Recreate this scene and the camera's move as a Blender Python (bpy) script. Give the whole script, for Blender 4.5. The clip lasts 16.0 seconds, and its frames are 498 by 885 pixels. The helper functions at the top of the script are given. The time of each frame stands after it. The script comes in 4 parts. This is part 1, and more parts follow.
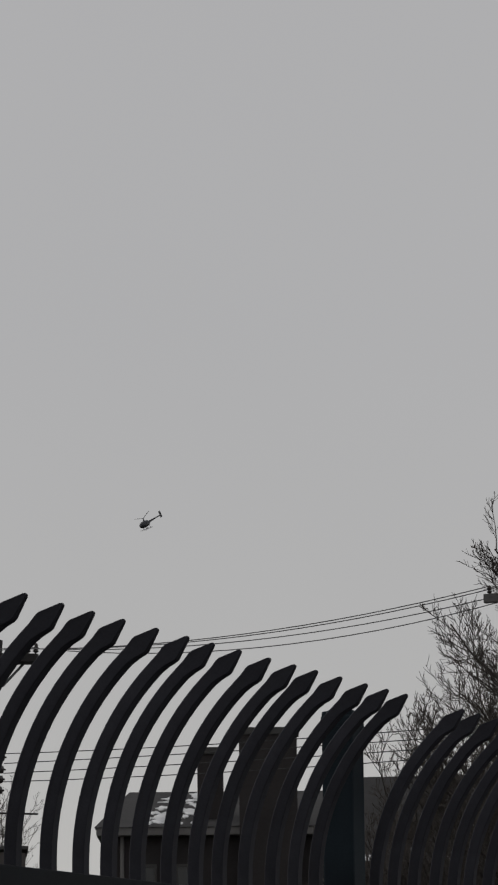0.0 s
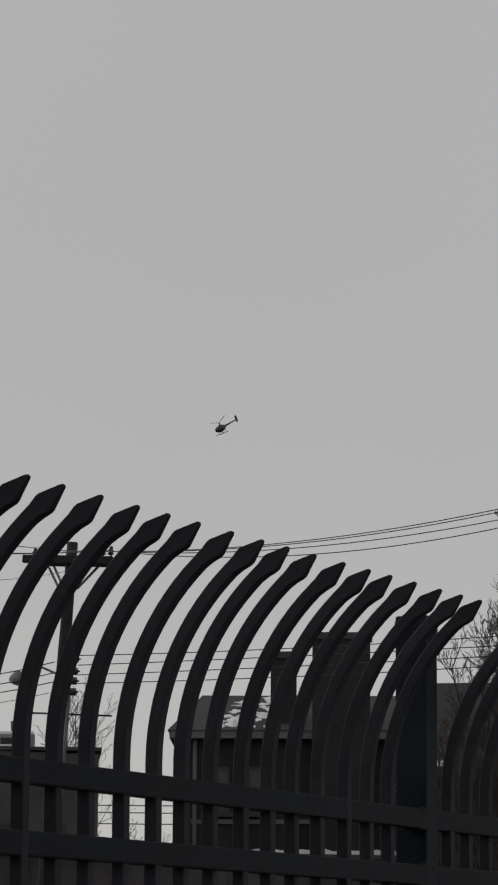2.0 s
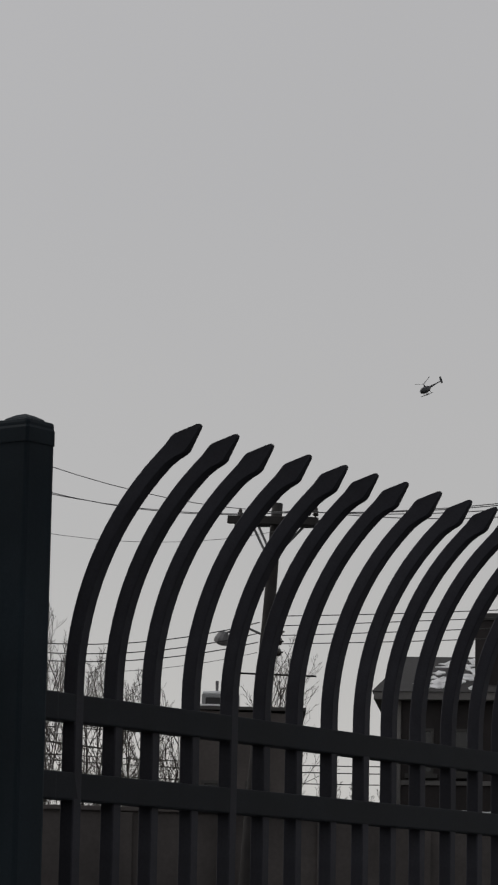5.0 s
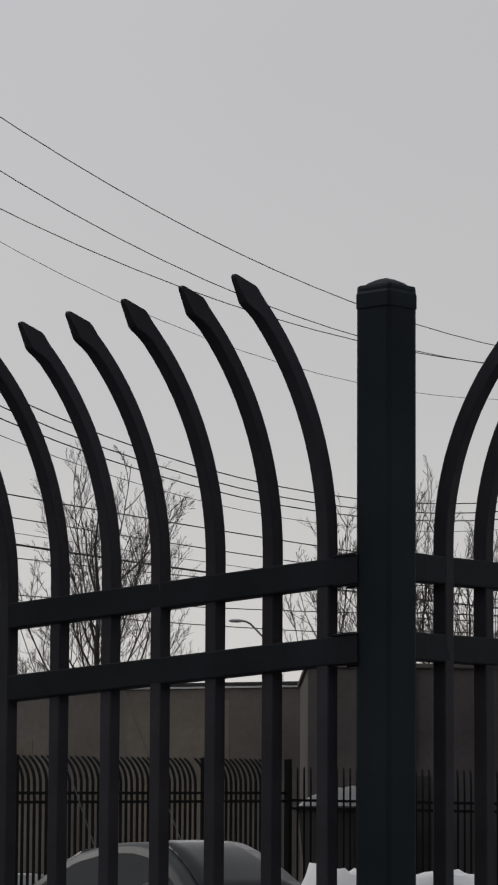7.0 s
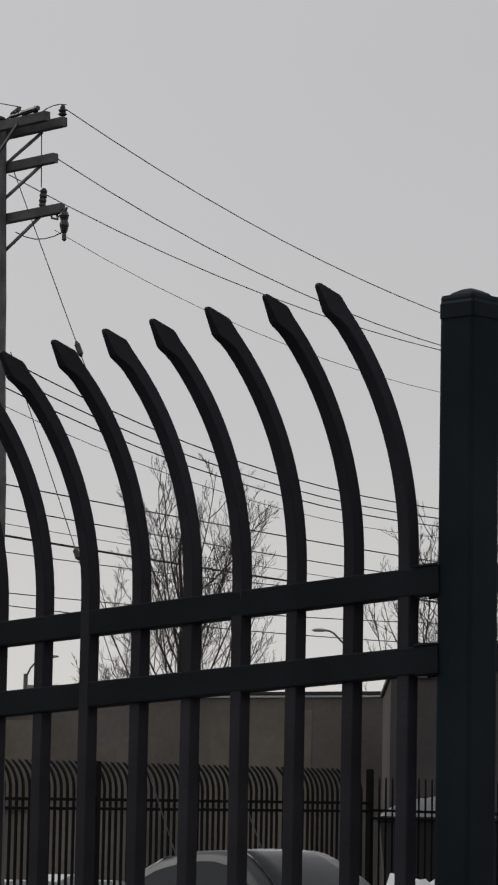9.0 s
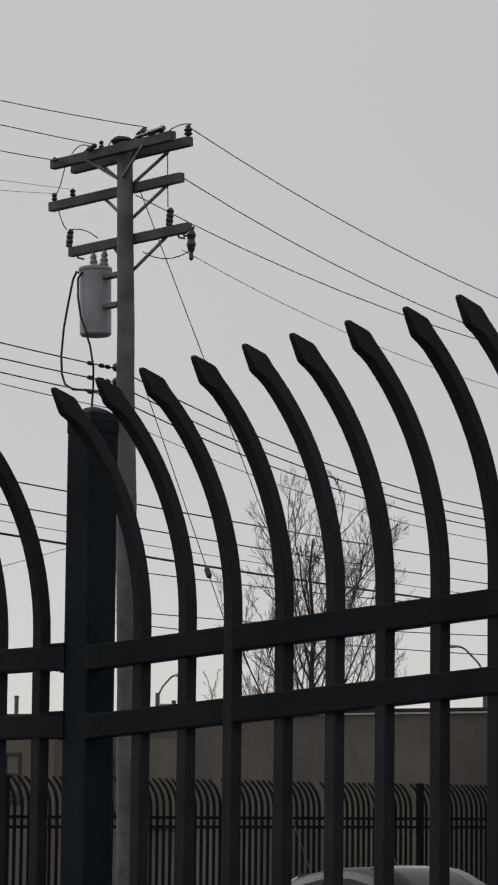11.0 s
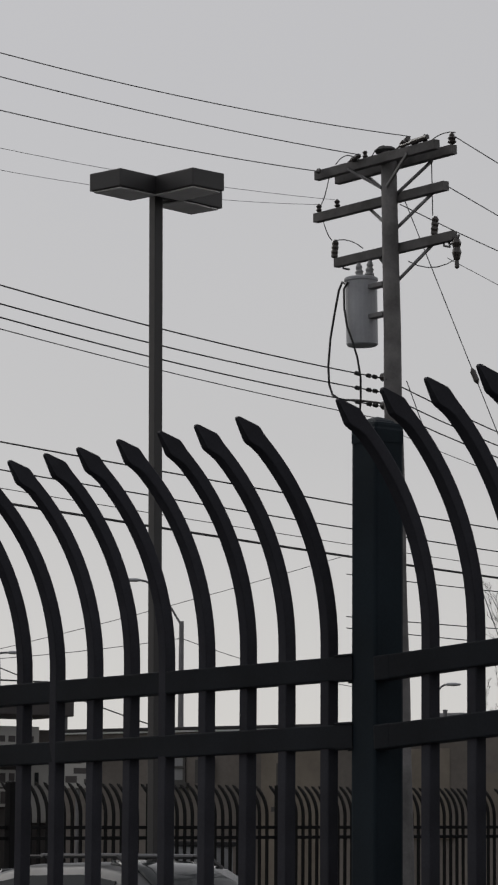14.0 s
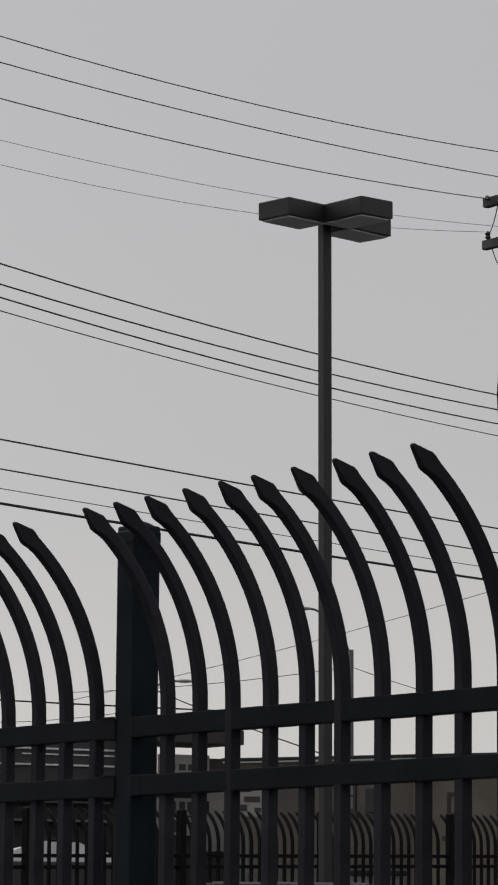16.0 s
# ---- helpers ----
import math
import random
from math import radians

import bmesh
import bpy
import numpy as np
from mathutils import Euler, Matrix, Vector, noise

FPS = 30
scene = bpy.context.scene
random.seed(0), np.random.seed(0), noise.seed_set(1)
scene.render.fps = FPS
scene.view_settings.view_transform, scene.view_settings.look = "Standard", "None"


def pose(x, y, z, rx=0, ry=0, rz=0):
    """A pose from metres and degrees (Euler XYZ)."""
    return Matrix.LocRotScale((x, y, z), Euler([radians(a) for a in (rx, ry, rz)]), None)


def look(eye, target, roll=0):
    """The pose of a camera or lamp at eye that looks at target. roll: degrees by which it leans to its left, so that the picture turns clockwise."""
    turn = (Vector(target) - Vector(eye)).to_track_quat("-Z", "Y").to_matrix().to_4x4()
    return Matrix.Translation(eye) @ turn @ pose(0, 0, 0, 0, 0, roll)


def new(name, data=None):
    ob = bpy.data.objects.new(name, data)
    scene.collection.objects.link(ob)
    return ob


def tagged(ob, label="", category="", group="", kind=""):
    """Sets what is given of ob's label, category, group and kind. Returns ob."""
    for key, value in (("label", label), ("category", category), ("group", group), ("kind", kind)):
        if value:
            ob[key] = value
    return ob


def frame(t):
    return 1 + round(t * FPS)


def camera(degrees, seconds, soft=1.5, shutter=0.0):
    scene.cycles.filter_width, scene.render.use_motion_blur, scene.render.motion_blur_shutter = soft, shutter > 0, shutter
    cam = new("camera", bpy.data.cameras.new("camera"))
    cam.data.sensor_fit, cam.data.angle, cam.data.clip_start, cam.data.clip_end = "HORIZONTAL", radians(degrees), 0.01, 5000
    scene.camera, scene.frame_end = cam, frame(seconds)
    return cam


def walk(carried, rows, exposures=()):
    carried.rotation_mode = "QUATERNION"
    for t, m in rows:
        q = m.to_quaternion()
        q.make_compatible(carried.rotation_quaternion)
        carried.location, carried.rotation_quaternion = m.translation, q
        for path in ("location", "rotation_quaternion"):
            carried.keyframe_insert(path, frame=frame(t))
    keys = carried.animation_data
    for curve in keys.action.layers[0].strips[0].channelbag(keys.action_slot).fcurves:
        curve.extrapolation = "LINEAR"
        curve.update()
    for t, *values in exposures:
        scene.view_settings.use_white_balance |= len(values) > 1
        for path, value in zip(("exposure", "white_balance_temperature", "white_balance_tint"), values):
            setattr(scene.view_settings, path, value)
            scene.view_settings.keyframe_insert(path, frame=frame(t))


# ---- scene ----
# ---- camera and walk ----
cam = camera(8.788, 16.0, soft=2.2)
EYE = 1.55
ROWS = [
    (0, 0.0089, 0.0024, 1.5537, -9.038, 11.929, -0.531),
    (0.5, 0.0065, 0.0021, 1.5521, -8.952, 10.952, -0.343),
    (1, 0.0075, 0.0013, 1.5524, -8.490, 11.056, -0.198),
    (1.5, 0.0083, 0.0024, 1.5524, -8.068, 10.469, 0.121),
    (2, 0.0084, 0.0023, 1.5516, -7.663, 10.252, 0.320),
    (2.5, 0.0069, 0.0017, 1.5503, -7.579, 10.096, 0.259),
    (3, 0.0076, 0.0003, 1.5505, -7.535, 9.975, 0.141),
    (3.5, 0.0077, -0.0022, 1.5513, -6.969, 10.198, 0.619),
    (4, 0.0061, -0.0028, 1.5511, -6.463, 10.056, 0.877),
    (4.5, 0.0047, -0.0031, 1.5504, -5.248, 9.878, 0.954),
    (5, 0.0015, -0.0035, 1.5485, -4.002, 9.523, 1.055),
    (5.2, 0.0012, -0.0032, 1.5483, -3.816, 9.366, 0.934),
    (7.3, 0.0219, -0.0017, 1.5542, 3.625, 6.855, 0.420),
    (7.5, 0.0218, -0.0018, 1.5543, 3.940, 6.939, 0.494),
    (8, 0.0254, -0.0020, 1.5552, 3.140, 7.018, 0.711),
    (8.2, 0.0267, -0.0017, 1.5553, 3.387, 7.051, 0.831),
    (10.3, 0.0120, 0.0002, 1.5486, 5.068, 7.240, 0.765),
    (10.5, 0.0084, -0.0001, 1.5484, 5.344, 7.386, 0.720),
    (11, 0.0036, -0.0003, 1.5471, 6.489, 7.387, 0.623),
    (11.5, 0.0038, -0.0009, 1.5466, 7.569, 7.094, 0.613),
    (12, -0.0015, -0.0015, 1.5467, 8.248, 6.959, 0.797),
    (12.5, -0.0075, -0.0005, 1.5464, 9.507, 6.564, 0.656),
    (13, -0.0124, 0.0006, 1.5475, 10.142, 6.897, 0.228),
    (13.5, -0.0191, 0.0008, 1.5474, 10.114, 7.130, 0.159),
    (14, -0.0308, 0.0001, 1.5485, 11.223, 7.518, 0.361),
    (14.5, -0.0362, 0.0002, 1.5493, 11.767, 7.717, 0.496),
    (15, -0.0359, -0.0002, 1.5499, 12.653, 7.789, 0.424),
    (15.5, -0.0398, -0.0008, 1.5497, 13.367, 8.076, 0.438),
    (16, -0.0423, -0.0009, 1.5464, 14.232, 7.998, 0.544),
]
walk(cam, [(t, pose(x, y, z, 90 + pitch, 0, yaw) @ pose(0, 0, 0, 0, 0, roll)) for t, x, y, z, yaw, pitch, roll in ROWS],
     exposures=[(0, -0.03, 6500, 10), (3.5, 0.04, 6500, 10), (5.2, 0.08, 6500, 10.3), (7.3, 0.24, 6465, 11), (10.3, 0.25, 6455, 11), (12.5, 0.31, 6455, 11), (14.5, 0.15, 6460, 11), (16, 0.07, 6465, 10.8)])

# ---- world and light: a closed overcast sky ----
world = bpy.data.worlds.new("overcast")
scene.world = world
world.use_nodes = True
wn, wl = world.node_tree.nodes, world.node_tree.links
wn.clear()
w_out = wn.new("ShaderNodeOutputWorld")
w_bg = wn.new("ShaderNodeBackground")
w_sky = wn.new("ShaderNodeTexSky")
w_sky.sky_type, w_sky.sun_disc = "NISHITA", False
w_sky.sun_elevation, w_sky.sun_rotation = radians(14), radians(-75)
w_co = wn.new("ShaderNodeTexCoord")
w_sep = wn.new("ShaderNodeSeparateXYZ")
w_ramp = wn.new("ShaderNodeValToRGB")
w_ramp.color_ramp.elements[0].position, w_ramp.color_ramp.elements[0].color = 0.0, (0.555, 0.54, 0.505, 1)
w_ramp.color_ramp.elements[1].position, w_ramp.color_ramp.elements[1].color = 1.0, (0.415, 0.41, 0.418, 1)
for at_z, tone in ((0.07, (0.498, 0.490, 0.476)), (0.13, (0.449, 0.445, 0.442)), (0.24, (0.430, 0.428, 0.433))):
    w_ramp.color_ramp.elements.new(at_z).color = (*tone, 1)
w_noise = wn.new("ShaderNodeTexNoise")
w_noise.inputs["Scale"].default_value, w_noise.inputs["Detail"].default_value = 2.2, 4
w_map = wn.new("ShaderNodeMapRange")
w_map.inputs["To Min"].default_value, w_map.inputs["To Max"].default_value = 0.94, 1.06
w_mul = wn.new("ShaderNodeMixRGB")
w_mul.blend_type, w_mul.inputs["Fac"].default_value = "MULTIPLY", 1.0
w_mix = wn.new("ShaderNodeMixRGB")
w_mix.inputs["Fac"].default_value = 0.003
wl.new(w_co.outputs["Generated"], w_sep.inputs[0])
wl.new(w_co.outputs["Generated"], w_noise.inputs["Vector"])
wl.new(w_sep.outputs["Z"], w_ramp.inputs[0])
wl.new(w_noise.outputs[0], w_map.inputs[0])
w_side = wn.new("ShaderNodeMapRange")
w_side.inputs["From Min"].default_value, w_side.inputs["From Max"].default_value = -0.35, 0.1
w_side.inputs["To Min"].default_value, w_side.inputs["To Max"].default_value = 1.09, 1.0
w_glow = wn.new("ShaderNodeMixRGB")
w_glow.blend_type, w_glow.inputs["Fac"].default_value = "MULTIPLY", 1.0
wl.new(w_sep.outputs["X"], w_side.inputs[0])
wl.new(w_ramp.outputs[0], w_glow.inputs[1])
wl.new(w_side.outputs[0], w_glow.inputs[2])
wl.new(w_glow.outputs[0], w_mul.inputs[1])
wl.new(w_map.outputs[0], w_mul.inputs[2])
wl.new(w_mul.outputs[0], w_mix.inputs[1])
wl.new(w_sky.outputs[0], w_mix.inputs[2])
wl.new(w_mix.outputs[0], w_bg.inputs[0])
wl.new(w_bg.outputs[0], w_out.inputs[0])
sun_data = bpy.data.lights.new("sun", "SUN")
sun_data.energy, sun_data.angle, sun_data.color = 0.5, radians(25), (1, 0.96, 0.9)
sun = new("sun", sun_data)
sun.matrix_world = look((0, 0, 60), (0 + 30, -18, 35))


# ---- materials ----
def material(name, colour, rough=0.7, metal=0.0, vary=0.25, grain=40.0, coarse=1.5, bump=0.15, second=None, each=0.0, spec=0.5):
    """Colour with coarse stains and fine grain, fine relief, and a random step per object."""
    m = bpy.data.materials.new(name)
    m.use_nodes = True
    n, l = m.node_tree.nodes, m.node_tree.links
    b = n["Principled BSDF"]
    co = n.new("ShaderNodeTexCoord")
    big, fine = n.new("ShaderNodeTexNoise"), n.new("ShaderNodeTexNoise")
    big.inputs["Scale"].default_value, big.inputs["Detail"].default_value = coarse, 6
    fine.inputs["Scale"].default_value, fine.inputs["Detail"].default_value = grain, 4
    l.new(co.outputs["Object"], big.inputs["Vector"])
    l.new(co.outputs["Object"], fine.inputs["Vector"])
    mix = n.new("ShaderNodeMixRGB")
    dark = tuple(c * (1 - vary) for c in colour)
    mix.inputs[1].default_value, mix.inputs[2].default_value = (*dark, 1), (*(second or tuple(min(1, c * (1 + vary)) for c in colour)), 1)
    ramp = n.new("ShaderNodeValToRGB")
    ramp.color_ramp.elements[0].position, ramp.color_ramp.elements[1].position = 0.32, 0.68
    l.new(big.outputs[0], ramp.inputs[0])
    l.new(ramp.outputs[0], mix.inputs[0])
    mul = n.new("ShaderNodeMixRGB")
    mul.blend_type, mul.inputs["Fac"].default_value = "MULTIPLY", 1.0
    span = n.new("ShaderNodeMapRange")
    span.inputs["To Min"].default_value, span.inputs["To Max"].default_value = 1 - vary * 0.6, 1 + vary * 0.6
    l.new(fine.outputs[0], span.inputs[0])
    l.new(mix.outputs[0], mul.inputs[1])
    l.new(span.outputs[0], mul.inputs[2])
    last = mul
    if each:
        info, step, hue = n.new("ShaderNodeObjectInfo"), n.new("ShaderNodeMapRange"), n.new("ShaderNodeMixRGB")
        hue.blend_type, hue.inputs["Fac"].default_value = "MULTIPLY", 1.0
        step.inputs["To Min"].default_value, step.inputs["To Max"].default_value = 1 - each, 1 + each
        l.new(info.outputs["Random"], step.inputs[0])
        l.new(last.outputs[0], hue.inputs[1])
        l.new(step.outputs[0], hue.inputs[2])
        last = hue
    l.new(last.outputs[0], b.inputs["Base Color"])
    rr = n.new("ShaderNodeMapRange")
    rr.inputs["To Min"].default_value, rr.inputs["To Max"].default_value = max(0.02, rough - 0.12), min(1, rough + 0.12)
    l.new(big.outputs[0], rr.inputs[0])
    l.new(rr.outputs[0], b.inputs["Roughness"])
    b.inputs["Metallic"].default_value = metal
    b.inputs["Specular IOR Level"].default_value = spec
    if bump:
        bp = n.new("ShaderNodeBump")
        bp.inputs["Strength"].default_value, bp.inputs["Distance"].default_value = bump, 0.01
        l.new(fine.outputs[0], bp.inputs["Height"])
        l.new(bp.outputs[0], b.inputs["Normal"])
    return m


BLACK_PAINT = material("black_powder_coat", (0.0400, 0.0405, 0.0490), 0.6, vary=0.3, grain=220, coarse=6, bump=0.015, each=0.12, spec=0.09)
POST_PAINT = material("post_powder_coat", (0.0150, 0.0225, 0.0290), 0.6, vary=0.3, grain=220, coarse=4, bump=0.015, spec=0.09)
# The pickets' coat again, with the rails' shade put into a darker colour.
RAIL_SHADED = material("rail_coat_shaded", (0.0165, 0.019, 0.0232), 0.6, vary=0.3, grain=220, coarse=5, bump=0.015, spec=0.09)
FAR_PAINT = material("far_fence_paint", (0.005, 0.005, 0.0055), 0.6, vary=0.2, grain=60, coarse=2, bump=0, spec=0.12)
WOOD_POLE = material("weathered_pole_wood", (0.130, 0.126, 0.126), 0.9, vary=0.35, grain=30, coarse=3, bump=0.5)
TARRED_WOOD = material("tarred_pole_wood", (0.024, 0.022, 0.022), 0.9, vary=0.35, grain=30, coarse=3, bump=0.4)
ARM_WOOD = material("crossarm_wood", (0.098, 0.095, 0.095), 0.9, vary=0.3, grain=26, coarse=4, bump=0.4)
STEEL = material("galvanised_steel", (0.16, 0.16, 0.165), 0.5, metal=0.6, vary=0.2, grain=50, coarse=4, bump=0.05)
CAN_GREY = material("transformer_grey_paint", (0.30, 0.31, 0.33), 0.45, vary=0.12, grain=30, coarse=3, bump=0.03)
PORCELAIN = material("dark_glazed_porcelain", (0.035, 0.03, 0.028), 0.25, vary=0.2, grain=20, coarse=5, bump=0)
RUBBER = material("black_cable_rubber", (0.015, 0.015, 0.016), 0.7, vary=0.2, grain=30, coarse=2, bump=0)
WIRE_METAL = material("oxidised_wire", (0.10, 0.10, 0.105), 0.7, vary=0.2, grain=10, coarse=1, bump=0)
LAMP_BRONZE = material("dark_bronze_lamp_paint", (0.021, 0.020, 0.021), 0.5, vary=0.2, grain=40, coarse=3, bump=0.05)
LENS = material("lamp_lens_frosted", (0.8, 0.8, 0.8), 0.35, vary=0.1, grain=30, coarse=4, bump=0)
TAN_WALL = material("tan_rendered_block", (0.135, 0.121, 0.109), 0.92, vary=0.36, grain=9, coarse=0.35, bump=0.4, each=0.06)
PATCH = material("newer_render", (0.158, 0.138, 0.113), 0.92, vary=0.25, grain=9, coarse=0.8, bump=0.3, each=0.12)
BROWN_BRICK = material("dark_brown_brick", (0.080, 0.071, 0.068), 0.9, vary=0.35, grain=14, coarse=0.5, bump=0.4, each=0.15)
SHOP_BRICK = material("dark_shop_brick", (0.045, 0.041, 0.040), 0.9, vary=0.35, grain=14, coarse=0.5, bump=0.4)
GARAGE_BRICK = material("garage_brick", (0.078, 0.070, 0.068), 0.9, vary=0.35, grain=14, coarse=0.5, bump=0.4, each=0.1)
HOUSE_BRICK = material("soot_red_brick", (0.029, 0.025, 0.025), 0.9, vary=0.35, grain=14, coarse=0.6, bump=0.4, each=0.15)
TRIM = material("weathered_grey_trim", (0.16, 0.155, 0.15), 0.8, vary=0.2, grain=14, coarse=1.2, bump=0.2)
RUST = material("rusty_brown_pipe", (0.135, 0.105, 0.085), 0.85, vary=0.3, grain=20, coarse=2.5, bump=0.2)
FRAME_DARK = material("dark_window_frame", (0.05, 0.048, 0.046), 0.7, vary=0.2, grain=14, coarse=1.2, bump=0.1)
SHINGLE = material("dark_roof_shingle", (0.03, 0.029, 0.03), 0.95, vary=0.35, grain=20, coarse=1.5, bump=0.5, each=0.2)
SNOW = material("old_snow", (0.78, 0.79, 0.8), 0.8, vary=0.1, grain=12, coarse=1.2, bump=0.5)
BARK = material("winter_bark", (0.042, 0.037, 0.033), 0.95, vary=0.35, grain=30, coarse=4, bump=0.4)
TWIG = material("bare_twigs", (0.055, 0.047, 0.042), 0.95, vary=0.25, grain=20, coarse=1, bump=0)
ASPHALT = material("wet_asphalt", (0.048, 0.048, 0.05), 0.85, vary=0.3, grain=30, coarse=0.25, bump=0.4)
CONCRETE = material("pavement_concrete", (0.12, 0.12, 0.118), 0.8, vary=0.25, grain=25, coarse=0.5, bump=0.3)
GROUND = material("winter_earth_and_grass", (0.07, 0.064, 0.045), 0.95, vary=0.4, grain=6, coarse=0.12, bump=0.6)
SILVER_CAR = material("silver_car_paint", (0.058, 0.060, 0.063), 0.40, metal=0.2, vary=0.08, grain=60, coarse=1.5, bump=0, spec=0.4)
GREY_CAR = material("grey_green_car_paint", (0.026, 0.032, 0.034), 0.42, metal=0.1, vary=0.08, grain=60, coarse=1.5, bump=0, spec=0.35)
CAR_GLASS = material("dark_car_glass", (0.010, 0.014, 0.016), 0.10, vary=0.1, grain=10, coarse=1, bump=0, spec=0.3)
TYRE = material("tyre_rubber", (0.02, 0.02, 0.02), 0.9, vary=0.2, grain=40, coarse=4, bump=0.2)
CHROME = material("bright_trim", (0.5, 0.5, 0.5), 0.25, metal=1.0, vary=0.05, grain=20, coarse=2, bump=0)
WINDOW_DARK = material("dark_window_glass", (0.02, 0.022, 0.025), 0.12, vary=0.2, grain=5, coarse=0.6, bump=0)
GREY_PANEL = material("pale_grey_panel", (0.24, 0.245, 0.25), 0.6, vary=0.15, grain=12, coarse=0.9, bump=0.05)
SIGN_WHITE = material("sign_face_white", (0.34, 0.335, 0.32), 0.5, vary=0.12, grain=12, coarse=0.9, bump=0)
SIGN_DARK = material("sign_dark_ink", (0.05, 0.045, 0.045), 0.6, vary=0.15, grain=12, coarse=0.9, bump=0)
HELI_DARK = material("dark_helicopter_paint", (0.03, 0.032, 0.038), 0.4, vary=0.2, grain=8, coarse=0.8, bump=0)


# ---- mesh helpers ----
def part(name, bm, mat, parent=None, label="", m=None, smooth=False):
    """Links a bmesh as one mesh object under a thing or a part."""
    me = bpy.data.meshes.new(name)
    bmesh.ops.recalc_face_normals(bm, faces=bm.faces)
    bm.to_mesh(me)
    bm.free()
    if smooth:
        for p in me.polygons:
            p.use_smooth = True
    me.materials.append(mat)
    return put(name, me, parent, label, m)


def put(name, me, parent=None, label="", m=None):
    ob = new(name, me)
    ob.parent = parent
    if m is not None:
        ob.matrix_basis = m
    if label:
        ob["label"] = label
    return ob


def thing(name, label, category, m=None, group="", kind=""):
    ob = new(name)
    ob.empty_display_size = 0.2
    if m is not None:
        ob.matrix_basis = m
    return tagged(ob, label, category, group, kind)


def box(bm, x0, x1, y0, y1, z0, z1, bevel=0.0, m=None):
    made = bmesh.ops.create_cube(bm, size=1)["verts"]
    for v in made:
        v.co = Vector(((x0 + x1) / 2 + v.co.x * (x1 - x0), (y0 + y1) / 2 + v.co.y * (y1 - y0), (z0 + z1) / 2 + v.co.z * (z1 - z0)))
    if bevel:
        edges = list({e for v in made for e in v.link_edges})
        r = bmesh.ops.bevel(bm, geom=edges, offset=bevel, segments=2, affect="EDGES", profile=0.6)
        made = list({v for f in r["faces"] for v in f.verts} | {v for v in made if v.is_valid})
    if m is not None:
        bmesh.ops.transform(bm, matrix=m, verts=made)
    return bm


def one_box(*a, **k):
    return box(bmesh.new(), *a, **k)


def tube(bm, pts, radii, sides=6, closed=True):
    """A round tube through points, with one radius or one for each point."""
    pts = [Vector(p) for p in pts]
    if not hasattr(radii, "__len__"):
        radii = [radii] * len(pts)
    rings, ref = [], None
    for i, p in enumerate(pts):
        d = (pts[min(i + 1, len(pts) - 1)] - pts[max(i - 1, 0)]).normalized()
        if ref is None:
            ref = d.orthogonal().normalized()
        a = (ref - d * ref.dot(d)).normalized()
        ref = a
        b = d.cross(a)
        rings.append([bm.verts.new(p + (a * math.cos(w) + b * math.sin(w)) * radii[i]) for w in (2 * math.pi * k / sides for k in range(sides))])
    for r0, r1 in zip(rings, rings[1:]):
        for k in range(sides):
            bm.faces.new((r0[k], r0[(k + 1) % sides], r1[(k + 1) % sides], r1[k]))
    if closed:
        bm.faces.new(rings[0][::-1])
        bm.faces.new(rings[-1])
    return bm


def lathe(bm, profile, sides=16, m=None):
    """Turns (radius, height) pairs round z."""
    rings = []
    for r, z in profile:
        rings.append([bm.verts.new((r * math.cos(2 * math.pi * k / sides), r * math.sin(2 * math.pi * k / sides), z)) for k in range(sides)])
    for r0, r1 in zip(rings, rings[1:]):
        for k in range(sides):
            bm.faces.new((r0[k], r0[(k + 1) % sides], r1[(k + 1) % sides], r1[k]))
    bm.faces.new(rings[0][::-1])
    bm.faces.new(rings[-1])
    if m is not None:
        bmesh.ops.transform(bm, matrix=m, verts=[v for r in rings for v in r])
    return bm


def prism(bm, outline, y0, y1):
    """An outline of (x, z) pairs, given a depth in y."""
    a = [bm.verts.new((x, y0, z)) for x, z in outline]
    b = [bm.verts.new((x, y1, z)) for x, z in outline]
    bm.faces.new(a)
    bm.faces.new(b[::-1])
    for k in range(len(a)):
        bm.faces.new((a[k], b[k], b[(k + 1) % len(a)], a[(k + 1) % len(a)]))
    return bm


def spot(az, dist, z=0.0):
    """A place by its bearing (degrees to the left of straight ahead) and distance."""
    return Vector((-math.sin(radians(az)) * dist, math.cos(radians(az)) * dist, z))


def rise(az, el, dist):
    """A place by bearing, elevation seen from the eye and distance."""
    return spot(az, dist, EYE + dist * math.tan(radians(el)))


# ---- ground ----
def sheet(name, x0, x1, y0, y1, z, mat, nx, ny, rough, label, thick=0.0):
    bm = bmesh.new()
    grid = [[bm.verts.new((x0 + (x1 - x0) * i / nx, y0 + (y1 - y0) * j / ny, z + (noise.noise(Vector((i * 0.7, j * 0.7, z * 9))) * rough))) for j in range(ny + 1)] for i in range(nx + 1)]
    for i in range(nx):
        for j in range(ny):
            bm.faces.new((grid[i][j], grid[i + 1][j], grid[i + 1][j + 1], grid[i][j + 1]))
    return tagged(part(name, bm, mat), label, name, kind="structure")


sheet("ground", -2500, 2500, -2500, 2500, -0.06, GROUND, 40, 40, 0.02, "brown winter earth and dead grass out to the horizon")
sheet("parking_lot", -40, 30, 5.6, 53, 0.0, ASPHALT, 24, 24, 0.01, "dark damp asphalt of the fenced parking lot")
sheet("pavement", -12, 14, -4, 5.5, 0.012, CONCRETE, 12, 12, 0.004, "grey concrete pavement outside the fence")


